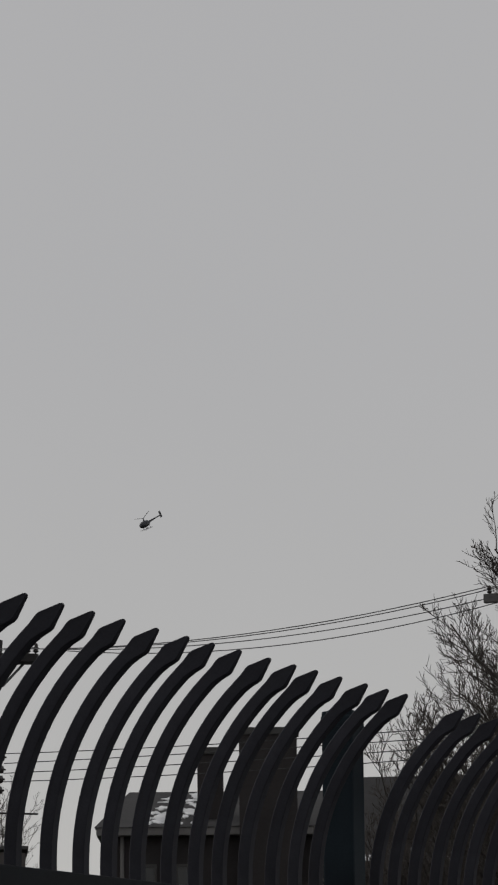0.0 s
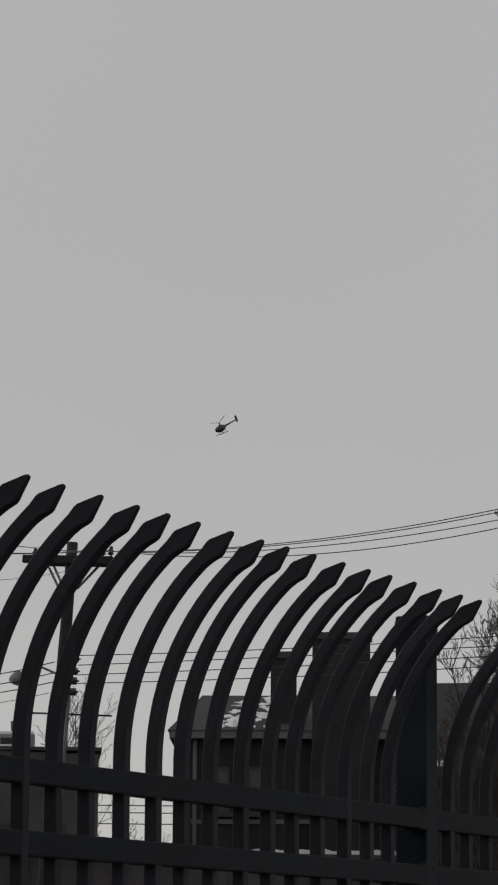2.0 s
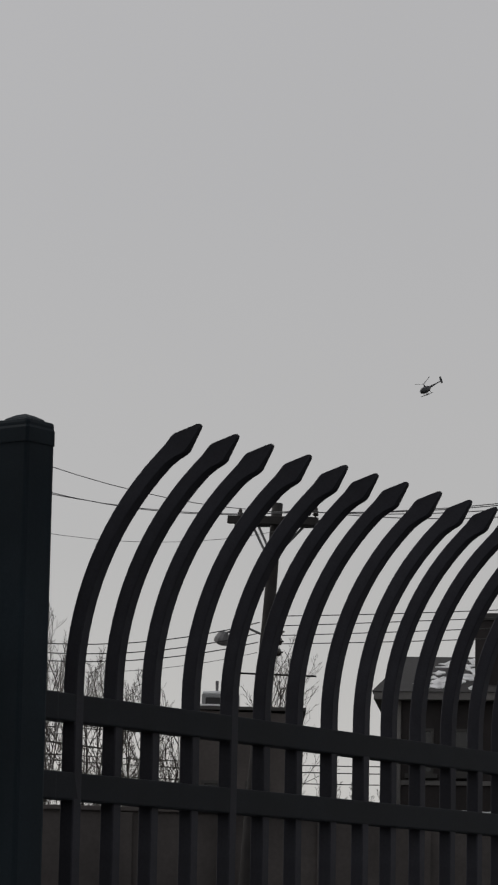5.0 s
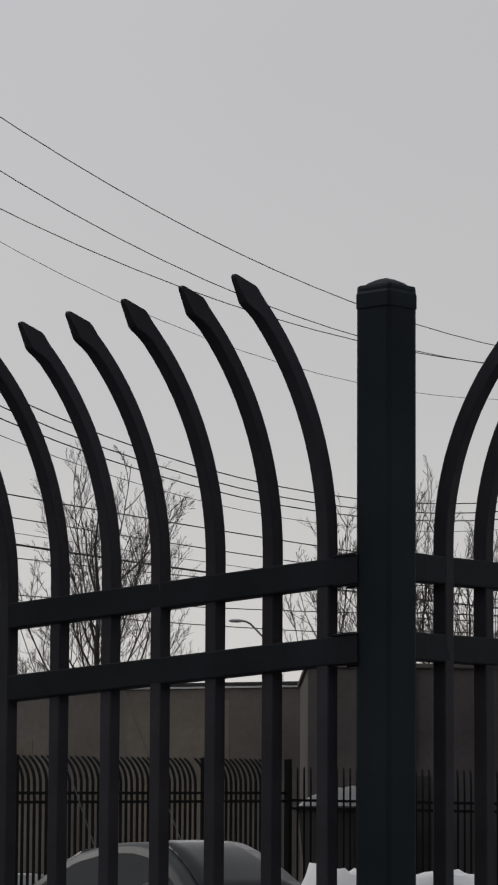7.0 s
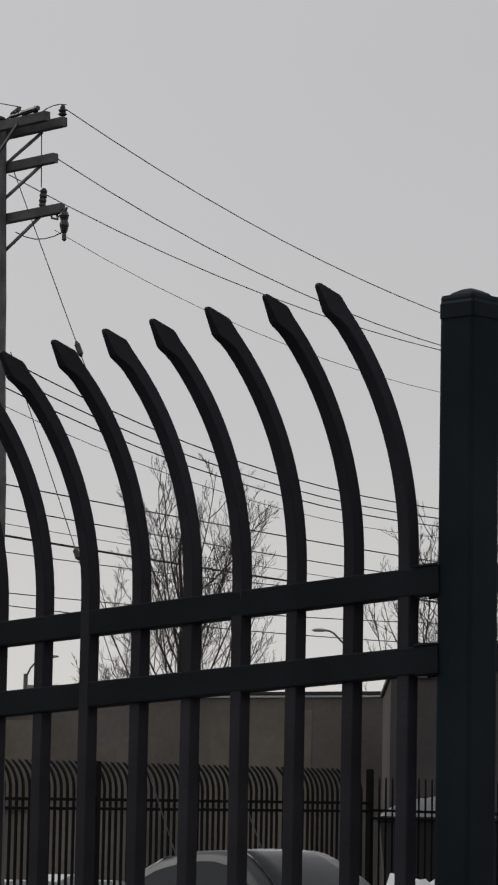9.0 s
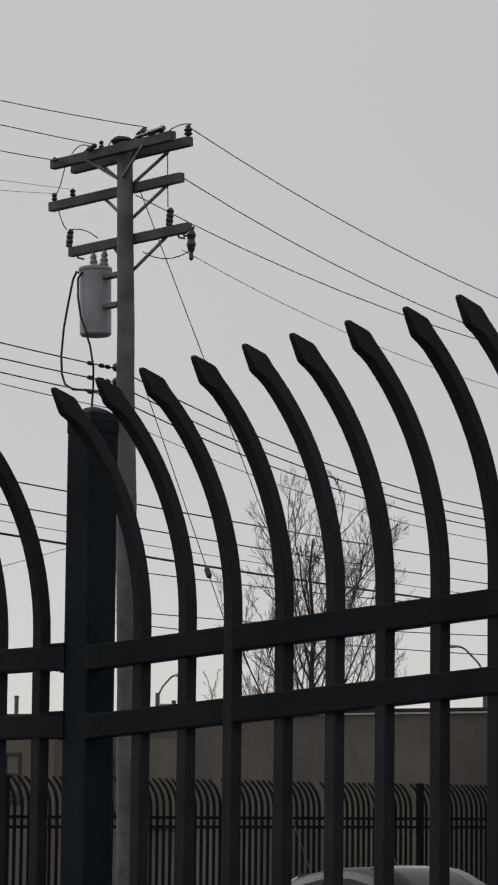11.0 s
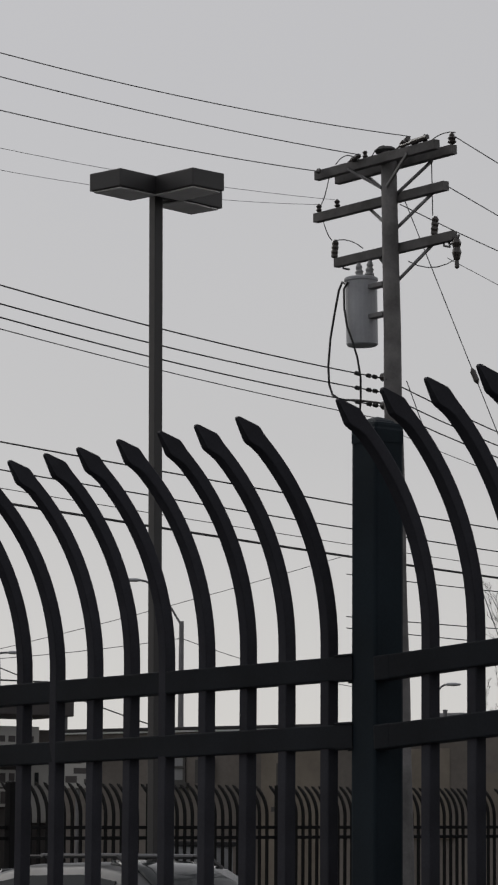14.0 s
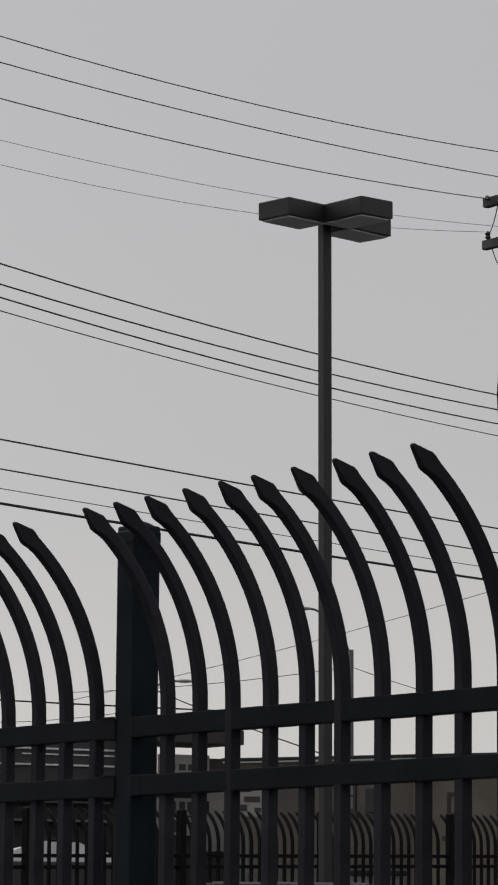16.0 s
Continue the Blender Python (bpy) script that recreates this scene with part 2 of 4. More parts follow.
# ---- steel fence with outward curved pickets ----
PITCH, SECTION, PLANE = 0.118, 0.0243, 0.02
RAIL_TOPS = (1.982, 1.861, 0.24)
RAIL_H, RAIL_D = 0.043, 0.031
ARC_Z, ARC_R, ARC_TURN = 2.008, 0.464, radians(58.0)


def picket_mesh(name, arc_steps, chamfer, mat, section):
    """A square bar that bends outward (y) at the top and ends in a pressed spear."""
    bm = bmesh.new()
    a = section / 2
    rows = [(0.09, 0.0, 0.0, a, a), (1.2, 0.0, 0.0, a, a)]
    spear = 0.082 / ARC_R
    neck = ARC_TURN - spear
    for i in range(arc_steps + 1):
        w = neck * i / arc_steps
        rows.append((ARC_Z + ARC_R * math.sin(w), ARC_R * (1 - math.cos(w)), w, a, a))
    for f, half_x, half_n in ((0.22, 0.0112, 0.0138), (0.42, 0.0092, 0.0178), (0.50, 0.0088, 0.0178), (0.96, 0.0045, 0.0042), (1.0, 0.0035, 0.002)):
        z0, y0 = ARC_Z + ARC_R * math.sin(neck), ARC_R * (1 - math.cos(neck))
        s = ARC_R * spear * f
        rows.append((z0 + s * math.cos(neck + 0.06), y0 + s * math.sin(neck + 0.06), neck + 0.06, half_x, half_n))
    rings = []
    for z, y, w, hx, hn in rows:
        c = chamfer * min(hx, hn) / a
        flat = [(hx - c, -hn), (hx, -hn + c), (hx, hn - c), (hx - c, hn), (-hx + c, hn), (-hx, hn - c), (-hx, -hn + c), (-hx + c, -hn)] if chamfer else [(hx, -hn), (hx, hn), (-hx, hn), (-hx, -hn)]
        rings.append([bm.verts.new((p, y + q * math.cos(w), z - q * math.sin(w))) for p, q in flat])
    n = len(rings[0])
    for r0, r1 in zip(rings, rings[1:]):
        for k in range(n):
            bm.faces.new((r0[k], r0[(k + 1) % n], r1[(k + 1) % n], r1[k]))
    bm.faces.new(rings[0][::-1])
    bm.faces.new(rings[-1])
    bmesh.ops.recalc_face_normals(bm, faces=bm.faces)
    me = bpy.data.meshes.new(name)
    bm.to_mesh(me)
    bm.free()
    me.materials.append(mat)
    return me


PICKET = picket_mesh("picket", 14, 0.0018, BLACK_PAINT, SECTION)
FAR_PICKET = picket_mesh("far_picket", 6, 0.0, FAR_PAINT, 0.032)


def add_post(parent, u, z, mat, turn=0.0, top=2.412, half=0.0333):
    post = part("post", one_box(-half, half, -half, half, -0.05 - z, top - 0.012, 0.006), mat, parent, m=pose(u, 0, z, 0, 0, turn))
    cap = bmesh.new()
    o = half + 0.0016
    rings = []
    for r, h in ((o, -0.034), (o, -0.012), (o * 0.93, -0.006), (o * 0.62, 0.006), (o * 0.3, 0.012), (o * 0.06, 0.0145)):
        c = r * 0.12
        rings.append([cap.verts.new((x, y, top - 0.0145 + h)) for x, y in ((r - c, -r), (r, -r + c), (r, r - c), (r - c, r), (-r + c, r), (-r, r - c), (-r, -r + c), (-r + c, -r))])
    for r0, r1 in zip(rings, rings[1:]):
        for k in range(8):
            cap.faces.new((r0[k], r0[(k + 1) % 8], r1[(k + 1) % 8], r1[k]))
    cap.faces.new(rings[0][::-1])
    cap.faces.new(rings[-1])
    part("cap", cap, mat, post, "low domed steel cap")


def add_bay(t, sx, u0, u1, first, pitch, height, mat, me, end_gap=0.55, rail_rise=None, tops=RAIL_TOPS):
    """Pickets and rails between posts at u0 and u1 along the fence; height(u) lifts them with the ground."""
    u = first
    while u < u1 - pitch * end_gap:
        wob = 0.0012 * math.sin(37.0 * u + u0)
        put("picket", me, t, "", pose(sx * u, PLANE, height(u) + wob, wob * 90, 0, wob * 300))
        u += pitch
    h0, h1 = (rail_rise or height)(u0), (rail_rise or height)(u1 - 1e-6)
    tilt = math.degrees(math.atan2(h1 - h0, u1 - u0)) * -sx
    mid, half = (u0 + u1) / 2, (u1 - u0) / 2
    for top in tops:
        zc = (h0 + h1) / 2 + top - RAIL_H / 2
        rail = part("rail", one_box(-half + 0.028, half - 0.028, -RAIL_D / 2, RAIL_D / 2, -RAIL_H / 2, RAIL_H / 2, 0.003), mat, t, m=pose(sx * mid, PLANE, zc, 0, tilt, 0))
        for s in (-1, 1):
            part("bracket", one_box(s * half - s * 0.072, s * half - s * 0.030, -RAIL_D / 2 - 0.0005, RAIL_D / 2 + 0.0005, -RAIL_H / 2 - 0.0005, RAIL_H / 2 + 0.0005, 0.003), mat, rail)


def fence_base(start, x_axis, outward):
    base = Matrix((x_axis, outward, Vector((0, 0, 1)))).transposed().to_4x4()
    base.translation = start
    return base


CORNER = Vector((0, 4.93, 0))
A_L, A_R = radians(39.65), radians(57.32)
DIR_L, OUT_L = Vector((-math.cos(A_L), math.sin(A_L), 0)), Vector((-math.sin(A_L), -math.cos(A_L), 0))
DIR_R, OUT_R = Vector((math.cos(A_R), math.sin(A_R), 0)), Vector((math.sin(A_R), -math.cos(A_R), 0))


def drop_l(u):
    return -0.0006 - 0.0529 * u if u < 1.203 else -0.0554 - 0.0180 * (u - 1.203)


def rail_l(u):
    return 0.0039 - 0.0529 * u if u < 1.203 else -0.0535 - 0.0090 * (u - 1.203)


def rail_r(u):
    return 0.0060 + 0.0145 * u


def climb_r(u):
    return 0.0212 * u - 0.0038


fence_l = thing("steel_fence", "black steel fence with outward curved spear-topped pickets and square posts", "fence", fence_base(CORNER, DIR_L, OUT_L), "near fence")
prev = 0.0
add_post(fence_l, 0.0, 0.0, POST_PAINT, 0)
for p, f in zip((1.203, 2.517, 3.82, 5.12), (0.100, 1.308, 2.632, 3.95)):
    add_post(fence_l, p, drop_l(p), POST_PAINT)
    add_bay(fence_l, 1, prev, p, f, PITCH if p < 2 else 0.1188, drop_l, RAIL_SHADED, PICKET, rail_rise=rail_l)
    prev = p
fence_r = thing("steel_fence", "black steel fence turning the corner, outward curved spear-topped pickets", "fence", fence_base(CORNER - OUT_R * 0.0047, -DIR_R, OUT_R), "near fence")
prev = 0.0
for p, f in zip((2.462, 4.80), (0.134, 2.588)):
    add_post(fence_r, -p, climb_r(p), POST_PAINT, half=0.0362)
    add_bay(fence_r, -1, prev, p, f, 0.1248, climb_r, RAIL_SHADED, PICKET, 1.1, rail_r)
    prev = p

# the same kind of fence on the far side of the lot, turning a corner before the garage
FAR_START = Vector((-6.59, 43.42, 0))
FAR_DIR = Vector((math.cos(radians(60.5)), math.sin(radians(60.5)), 0))
FAR_OUT = Vector((-FAR_DIR.y, FAR_DIR.x, 0))
FAR_BAY, FAR_PITCH = 2.45, 0.144
FAR_TOPS = (1.885, 1.757, 0.24)
END_DIR = Vector((math.cos(radians(2)), math.sin(radians(2)), 0))


def far_rise(u):
    return 0.27 + 0.0145 * u


def end_rise(u):
    return 0.30 - 0.012 * u


fence_far = thing("steel_fence", "distant black steel fence with curved pickets along the lot", "fence", fence_base(FAR_START, FAR_DIR, FAR_OUT))
for k in range(-5, 5):
    u = FAR_BAY * k
    add_post(fence_far, u, far_rise(u), FAR_PAINT, half=0.045)
    if k < 4:
        add_bay(fence_far, 1, u, u + FAR_BAY, u + FAR_PITCH / 2, FAR_PITCH, far_rise, FAR_PAINT, FAR_PICKET, tops=FAR_TOPS)
fence_end = thing("steel_fence", "distant black steel fence in front of the brick garage", "fence", fence_base(FAR_START + FAR_DIR * FAR_BAY * 4, END_DIR, Vector((-END_DIR.y, END_DIR.x, 0))))
for k in range(4):
    u = FAR_BAY * k
    if k:
        add_post(fence_end, u, end_rise(u), FAR_PAINT, half=0.045)
    if k < 3:
        add_bay(fence_end, 1, u, u + FAR_BAY, u + 0.05, 0.105, end_rise, FAR_PAINT, FAR_PICKET, tops=FAR_TOPS)

# ---- poles ----
def insulator(parent, at, h=0.16, r=0.045, mat=None):
    bm = lathe(bmesh.new(), [(0.012, -0.06), (0.012, 0.0), (r * 0.7, 0.01), (r, 0.03), (r * 0.65, 0.05), (r * 0.95, 0.08), (r * 0.55, 0.1), (r * 0.6, h - 0.03), (r * 0.3, h)], 10)
    return part("insulator", bm, mat or PORCELAIN, parent, "dark porcelain pin insulator", m=pose(*at))


def cutout(parent, at, side):
    x, y, z = at
    body = part("fuse_cutout", lathe(bmesh.new(), [(0.03, -0.12), (0.045, -0.10), (0.04, -0.07), (0.048, -0.04), (0.04, -0.01), (0.048, 0.02), (0.04, 0.05), (0.046, 0.08), (0.035, 0.10), (0.02, 0.12)], 9, pose(0, 0, 0, 0, side * 8, 0)), PORCELAIN, parent, "dark fuse cutout on a bent bracket", m=pose(x, y, z))
    part("bracket", tube(bmesh.new(), [(0, 0, -0.14), (side * 0.06, 0, -0.16), (side * 0.14, 0, -0.17), (side * 0.16, 0, -0.28), (side * 0.27, 0, -0.31)], 0.014, 6), STEEL, body)


def crossarm(parent, x0, x1, y, z, h=0.12, d=0.095, mat=None):
    return part("crossarm", one_box(x0, x1, y - d / 2, y + d / 2, z - h / 2, z + h / 2, 0.008), mat or ARM_WOOD, parent)


def brace(parent, a, b):
    return part("brace", tube(bmesh.new(), [a, b], 0.022, 4), STEEL, parent)


def taper_pole(parent, height, r0, r1, mat):
    n = 14
    pts = [(0.006 * math.sin(k * 1.7), 0.006 * math.cos(k * 2.3), -0.1 + (height + 0.1) * k / n) for k in range(n + 1)]
    return part("pole", tube(bmesh.new(), pts, [r0 + (r1 - r0) * k / n for k in range(n + 1)], 14), mat, parent, smooth=True)


def pole_base(az, dist, lean, turn):
    """lean: degrees to the right as the eye sees it; turn: the arms, from the line of sight's right."""
    view = spot(az, 1.0)
    right_angle = az + turn
    return Matrix.Translation(spot(az, dist)) @ Matrix.Rotation(radians(lean), 4, view) @ Matrix.Rotation(radians(right_angle), 4, "Z")


def on(base, x, y, z):
    return base @ Vector((x, y, z))


B_BASE = pole_base(8.48, 40.0, -1.15, -48.0)
pole_b = thing("utility_pole", "weathered wooden utility pole with three crossarms and a grey transformer", "utility pole", B_BASE)
taper_pole(pole_b, 10.52, 0.15, 0.098, WOOD_POLE)
crossarm(pole_b, -1.14, 1.07, 0.13, 10.38)
crossarm(pole_b, -1.24, 1.04, -0.13, 10.415)
crossarm(pole_b, -1.58, 0.91, 0.13, 9.95)
crossarm(pole_b, -1.19, 1.04, 0.13, 9.30)
for s in (-1, 1):
    brace(pole_b, (s * 0.60, 0.19, 10.33), (s * 0.05, 0.07, 9.98))
    brace(pole_b, (s * 0.56, -0.19, 10.38), (s * 0.05, -0.09, 10.06))
    brace(pole_b, (s * 0.58, 0.19, 9.91), (s * 0.05, 0.07, 9.55))
brace(pole_b, (0.56, 0.19, 9.26), (0.05, 0.07, 8.88))
brace(pole_b, (-0.42, 0.19, 9.26), (-0.05, 0.07, 8.98))
insulator(pole_b, (1.03, 0.13, 10.45), 0.15, 0.058)
for x, y in ((-1.05, 0.13), (-0.42, 0.13), (-0.30, -0.13), (0.42, -0.13), (0.56, 0.13), (0.82, -0.13)):
    insulator(pole_b, (x, y, 10.43 if y > 0 else 10.475), 0.10, 0.036)
DEAD_ENDS = ((on(B_BASE, -1.2, -0.13, 10.49), rise(10.04, 12.30, 40.3)), (on(B_BASE, -0.62, -0.13, 10.49), rise(9.29, 12.59, 40.0)), (on(B_BASE, 0.3, -0.13, 10.49), rise(8.39, 12.91, 39.9)))
for a, b in DEAD_ENDS:
    a, b = B_BASE.inverted() @ a, B_BASE.inverted() @ b
    part("strain_insulator", tube(bmesh.new(), [a.lerp(b, f) for f in (0, 0.3, 0.35, 0.55, 0.6, 0.65, 0.85, 0.9, 1)], [0.012, 0.016, 0.034, 0.034, 0.014, 0.034, 0.034, 0.014, 0.007], 8), PORCELAIN, pole_b, "dark dead-end insulator")
part("switch_bar", tube(bmesh.new(), [(0.40, -0.16, 10.50), (0.6, -0.16, 10.51), (0.62, -0.16, 10.51), (0.9, -0.16, 10.53)], [0.024, 0.024, 0.04, 0.034], 8), PORCELAIN, pole_b)
insulator(pole_b, (-1.51, 0.13, 10.02), 0.11, 0.042)
insulator(pole_b, (-1.15, 0.13, 10.02), 0.11, 0.042)
part("pole_cap", lathe(bmesh.new(), [(0.13, 0.0), (0.15, 0.03), (0.1, 0.07), (0.02, 0.085)], 12), RUBBER, pole_b, m=pose(-0.05, 0.0, 10.52))
cutout(pole_b, (-1.29, 0.2, 9.51), 1)
cutout(pole_b, (0.61, 0.2, 9.50), 1)
arrester = part("arrester", lathe(bmesh.new(), [(0.02, 0.18), (0.04, 0.15), (0.062, 0.1), (0.045, 0.04), (0.06, -0.02), (0.04, -0.1), (0.025, -0.12), (0.03, -0.2), (0.012, -0.22)], 9), PORCELAIN, pole_b, "dark surge arrester hanging from the arm", m=pose(1.07, 0.13, 9.10))
part("bracket", tube(bmesh.new(), [(-0.2, 0, 0.24), (-0.12, 0, 0.1), (0.0, 0, 0.12), (0.05, 0, 0.2)], 0.016, 6), STEEL, arrester)
can = part("transformer", lathe(bmesh.new(), [(0.18, -0.45), (0.2, -0.43), (0.203, 0.37), (0.215, 0.385), (0.215, 0.415), (0.19, 0.43), (0.08, 0.45)], 22), CAN_GREY, pole_b, "pale grey cylindrical transformer can", m=pose(-0.59, 0.02, 8.58), smooth=False)
for x in (-0.08, 0.1):
    part("bushing", lathe(bmesh.new(), [(0.05, 0), (0.065, 0.04), (0.045, 0.07), (0.055, 0.1), (0.035, 0.13), (0.045, 0.16), (0.02, 0.22)], 10), GREY_PANEL, can, m=pose(x, 0.05, 0.42, 0, x * 60, 0))
part("lifting_lug", one_box(-0.25, -0.2, -0.03, 0.03, 0.22, 0.3, 0.006), STEEL, can)
for z in (0.28, -0.1):
    part("hanger", one_box(0.19, 0.46, -0.06, 0.06, z - 0.03, z + 0.03, 0.008), STEEL, can)
part("drip_loop", tube(bmesh.new(), [(-0.80, 0.0, 8.86), (-0.86, 0.0, 8.96), (-0.93, 0.0, 9.0), (-1.0, 0.0, 8.9), (-1.08, 0.0, 8.65), (-1.18, 0.0, 8.3), (-1.23, 0.0, 7.95), (-1.22, 0.0, 7.72), (-1.16, 0.0, 7.58), (-1.0, 0.0, 7.49), (-0.7, 0.0, 7.45), (-0.25, 0.04, 7.36)], 0.015, 7), RUBBER, pole_b, "black looped transformer cable")
part("drip_loop", tube(bmesh.new(), [(-0.60, -0.19, 8.93), (-0.66, -0.21, 8.85), (-0.66, -0.21, 8.6), (-0.60, -0.22, 8.36), (-0.50, -0.22, 8.15), (-0.44, -0.2, 7.95), (-0.44, -0.15, 7.7), (-0.50, -0.1, 7.45), (-0.56, -0.08, 7.15)], 0.014, 7), RUBBER, pole_b, "black transformer cable")
for z in (7.69, 7.51, 7.33):
    part("spool_insulator", tube(bmesh.new(), [(-0.09, 0.05, z), (-0.16, 0.05, z), (-0.17, 0.05, z), (-0.25, 0.05, z), (-0.26, 0.05, z), (-0.3, 0.05, z)], [0.02, 0.02, 0.055, 0.055, 0.02, 0.015], 9), PORCELAIN, pole_b)
for k in range(9):
    part("step_bolt", tube(bmesh.new(), [(-0.11, 0.05, 8.9 - 0.2 * k), (-0.17, 0.05, 8.9 - 0.2 * k)], 0.014, 5), STEEL, pole_b)
for x0, x1, z0, z1, dip in ((-1.30, -1.50, 10.56, 10.12, 0.06), (-1.5, -1.3, 10.0, 9.62, 0.06), (-1.27, -0.7, 9.6, 9.42, -0.06), (0.62, 0.62, 10.42, 9.62, 0.0), (0.15, 1.05, 9.12, 9.02, 0.10), (-0.52, -0.1, 10.56, 10.56, -0.12), (0.5, 1.06, 10.52, 10.60, -0.06), (-1.2, -0.8, 10.6, 10.6, -0.08)):
    pts = [(x0 + (x1 - x0) * f, 0.16, z0 + (z1 - z0) * f - 4 * dip * f * (1 - f)) for f in (0, 0.2, 0.4, 0.6, 0.8, 1)]
    part("jumper_wire", tube(bmesh.new(), pts, 0.007, 5), RUBBER, pole_b)

A_BASE = pole_base(-3.86, 53.0, 3.8, -24.0)
pole_a = thing("utility_pole", "dark leaning wooden utility pole with a double crossarm", "utility pole", A_BASE)
taper_pole(pole_a, 9.45, 0.14, 0.09, TARRED_WOOD)
for y in (-0.15, 0.15):
    crossarm(pole_a, -0.80, 0.80, y, 9.14, 0.13, mat=TARRED_WOOD)
    brace(pole_a, (-0.42, y, 9.16), (-0.09, y * 0.8, 8.6))
    brace(pole_a, (0.5, y, 9.16), (0.09, y * 0.8, 8.7))
for x in (-0.73, -0.46, 0.3, 0.46, 0.62, 0.76):
    insulator(pole_a, (x, 0.15 if x < 0.5 else -0.15, 9.22), 0.16, 0.055)
part("cable_box", one_box(-0.16, 0.22, -0.14, 0.14, 9.05, 9.2, 0.02), RUBBER, pole_a, m=pose(0.42, 0, 0.02))
for z in (7.52, 7.32, 7.16, 6.98):
    part("spool_insulator", tube(bmesh.new(), [(0.1, 0, z), (0.14, 0, z), (0.15, 0, z), (0.26, 0, z), (0.27, 0, z), (0.31, 0, z)], [0.02, 0.02, 0.065, 0.065, 0.02, 0.015], 9), PORCELAIN, pole_a)
crossarm(pole_a, -0.75, 0.9, 0.1, 6.62, 0.03, 0.03, TARRED_WOOD)
part("riser_pipe", tube(bmesh.new(), [(0.2, -0.1, 0), (0.2, -0.1, 6.9)], 0.035, 8), STEEL, pole_a)
lamp = part("luminaire", lathe(bmesh.new(), [(0.04, 0.14), (0.09, 0.10), (0.125, 0.0), (0.12, -0.07), (0.04, -0.10)], 12, pose(0, 0, 0, 0, 20, 0)), STEEL, pole_a, "dark grey hooded luminaire on a bracket", m=pose(-0.80, 0.0, 7.16))
part("arm", tube(bmesh.new(), [(0.05, 0, 0.1), (0.4, 0, 0.22), (0.72, 0, 0.1)], 0.02, 6), STEEL, lamp)

# the end of a third pole's crossarm shows behind the bare tree
pole_c = thing("utility_pole", "dark wooden utility pole behind the bare tree", "utility pole", pole_base(-13.86, 46.0, 0, -20))
taper_pole(pole_c, 9.5, 0.16, 0.11, WOOD_POLE)
crossarm(pole_c, -0.60, 0.9, 0.15, 8.98, 0.13)
for x in (-0.52, -0.25, 0.5, 0.8):
    insulator(pole_c, (x, 0.15, 9.05), 0.12, 0.04)

# ---- parking lot light ----
L_BASE = pole_base(12.87, 32.0, -0.42, 0.0)
light = thing("parking_lot_light", "dark bronze square pole with three shoebox lamp heads", "light pole", L_BASE)
part("pole", one_box(-0.05, 0.05, -0.05, 0.05, 0.3, 8.40, 0.008), LAMP_BRONZE, light, m=pose(0, 0, 0, 0, 0, 38))
part("footing", lathe(bmesh.new(), [(0.25, -0.1), (0.25, 0.72), (0.22, 0.76)], 18), CONCRETE, light)
part("top_cap", one_box(-0.064, 0.064, -0.064, 0.064, 8.40, 8.44, 0.006), LAMP_BRONZE, light, m=pose(0, 0, 0, 0, 0, 38))
for turn in (-48, 48, 180 + 46):
    head = bmesh.new()
    end = 0.73 if turn > 90 else 0.775
    box(head, 0.15, end, -0.215, 0.215, -0.085, 0.095, 0.012)
    h = part("lamp_head", head, LAMP_BRONZE, light, "dark flat shoebox lamp head", m=pose(0, 0, 8.31, 0, 0, turn))
    part("lens", one_box(0.18, end - 0.03, -0.185, 0.185, -0.100, -0.084, 0.006), LENS, h, "frosted lens under the head")
    part("arm", one_box(0.03, 0.16, -0.04, 0.04, -0.05, 0.05, 0.006), LAMP_BRONZE, h)


# ---- overhead wires ----
def wire(a, b, sag, r, label, mat=None, name="power_line", n=18, reach=1.0):
    a, b = Vector(a), Vector(b)
    pts = []
    for k in range(n + 1):
        f = reach * k / n
        pts.append(a + (b - a) * f - Vector((0, 0, 4 * sag * f * (1 - f))))
    return tagged(part(name, tube(bmesh.new(), pts, r, 5), mat or WIRE_METAL), label, "power line", "overhead wires")


def slack(a, b, az, el):
    """The sag of a span from a to b that is seen at elevation el on bearing az."""
    a, b = Vector(a), Vector(b)
    lo, hi = 0.0, 1.0
    for _ in range(40):
        f = (lo + hi) / 2
        p = a.lerp(b, f)
        if math.degrees(math.atan2(-p.x, p.y)) > az:
            lo = f
        else:
            hi = f
    want = EYE + math.hypot(p.x, p.y) * math.tan(radians(el))
    return (p.z - want) / (4 * f * (1 - f))


PRIMARY, SERVICE, THIN = "thin bare overhead power line from the wooden pole", "dark insulated service wire between the poles", "faint thin wire high over the lot"
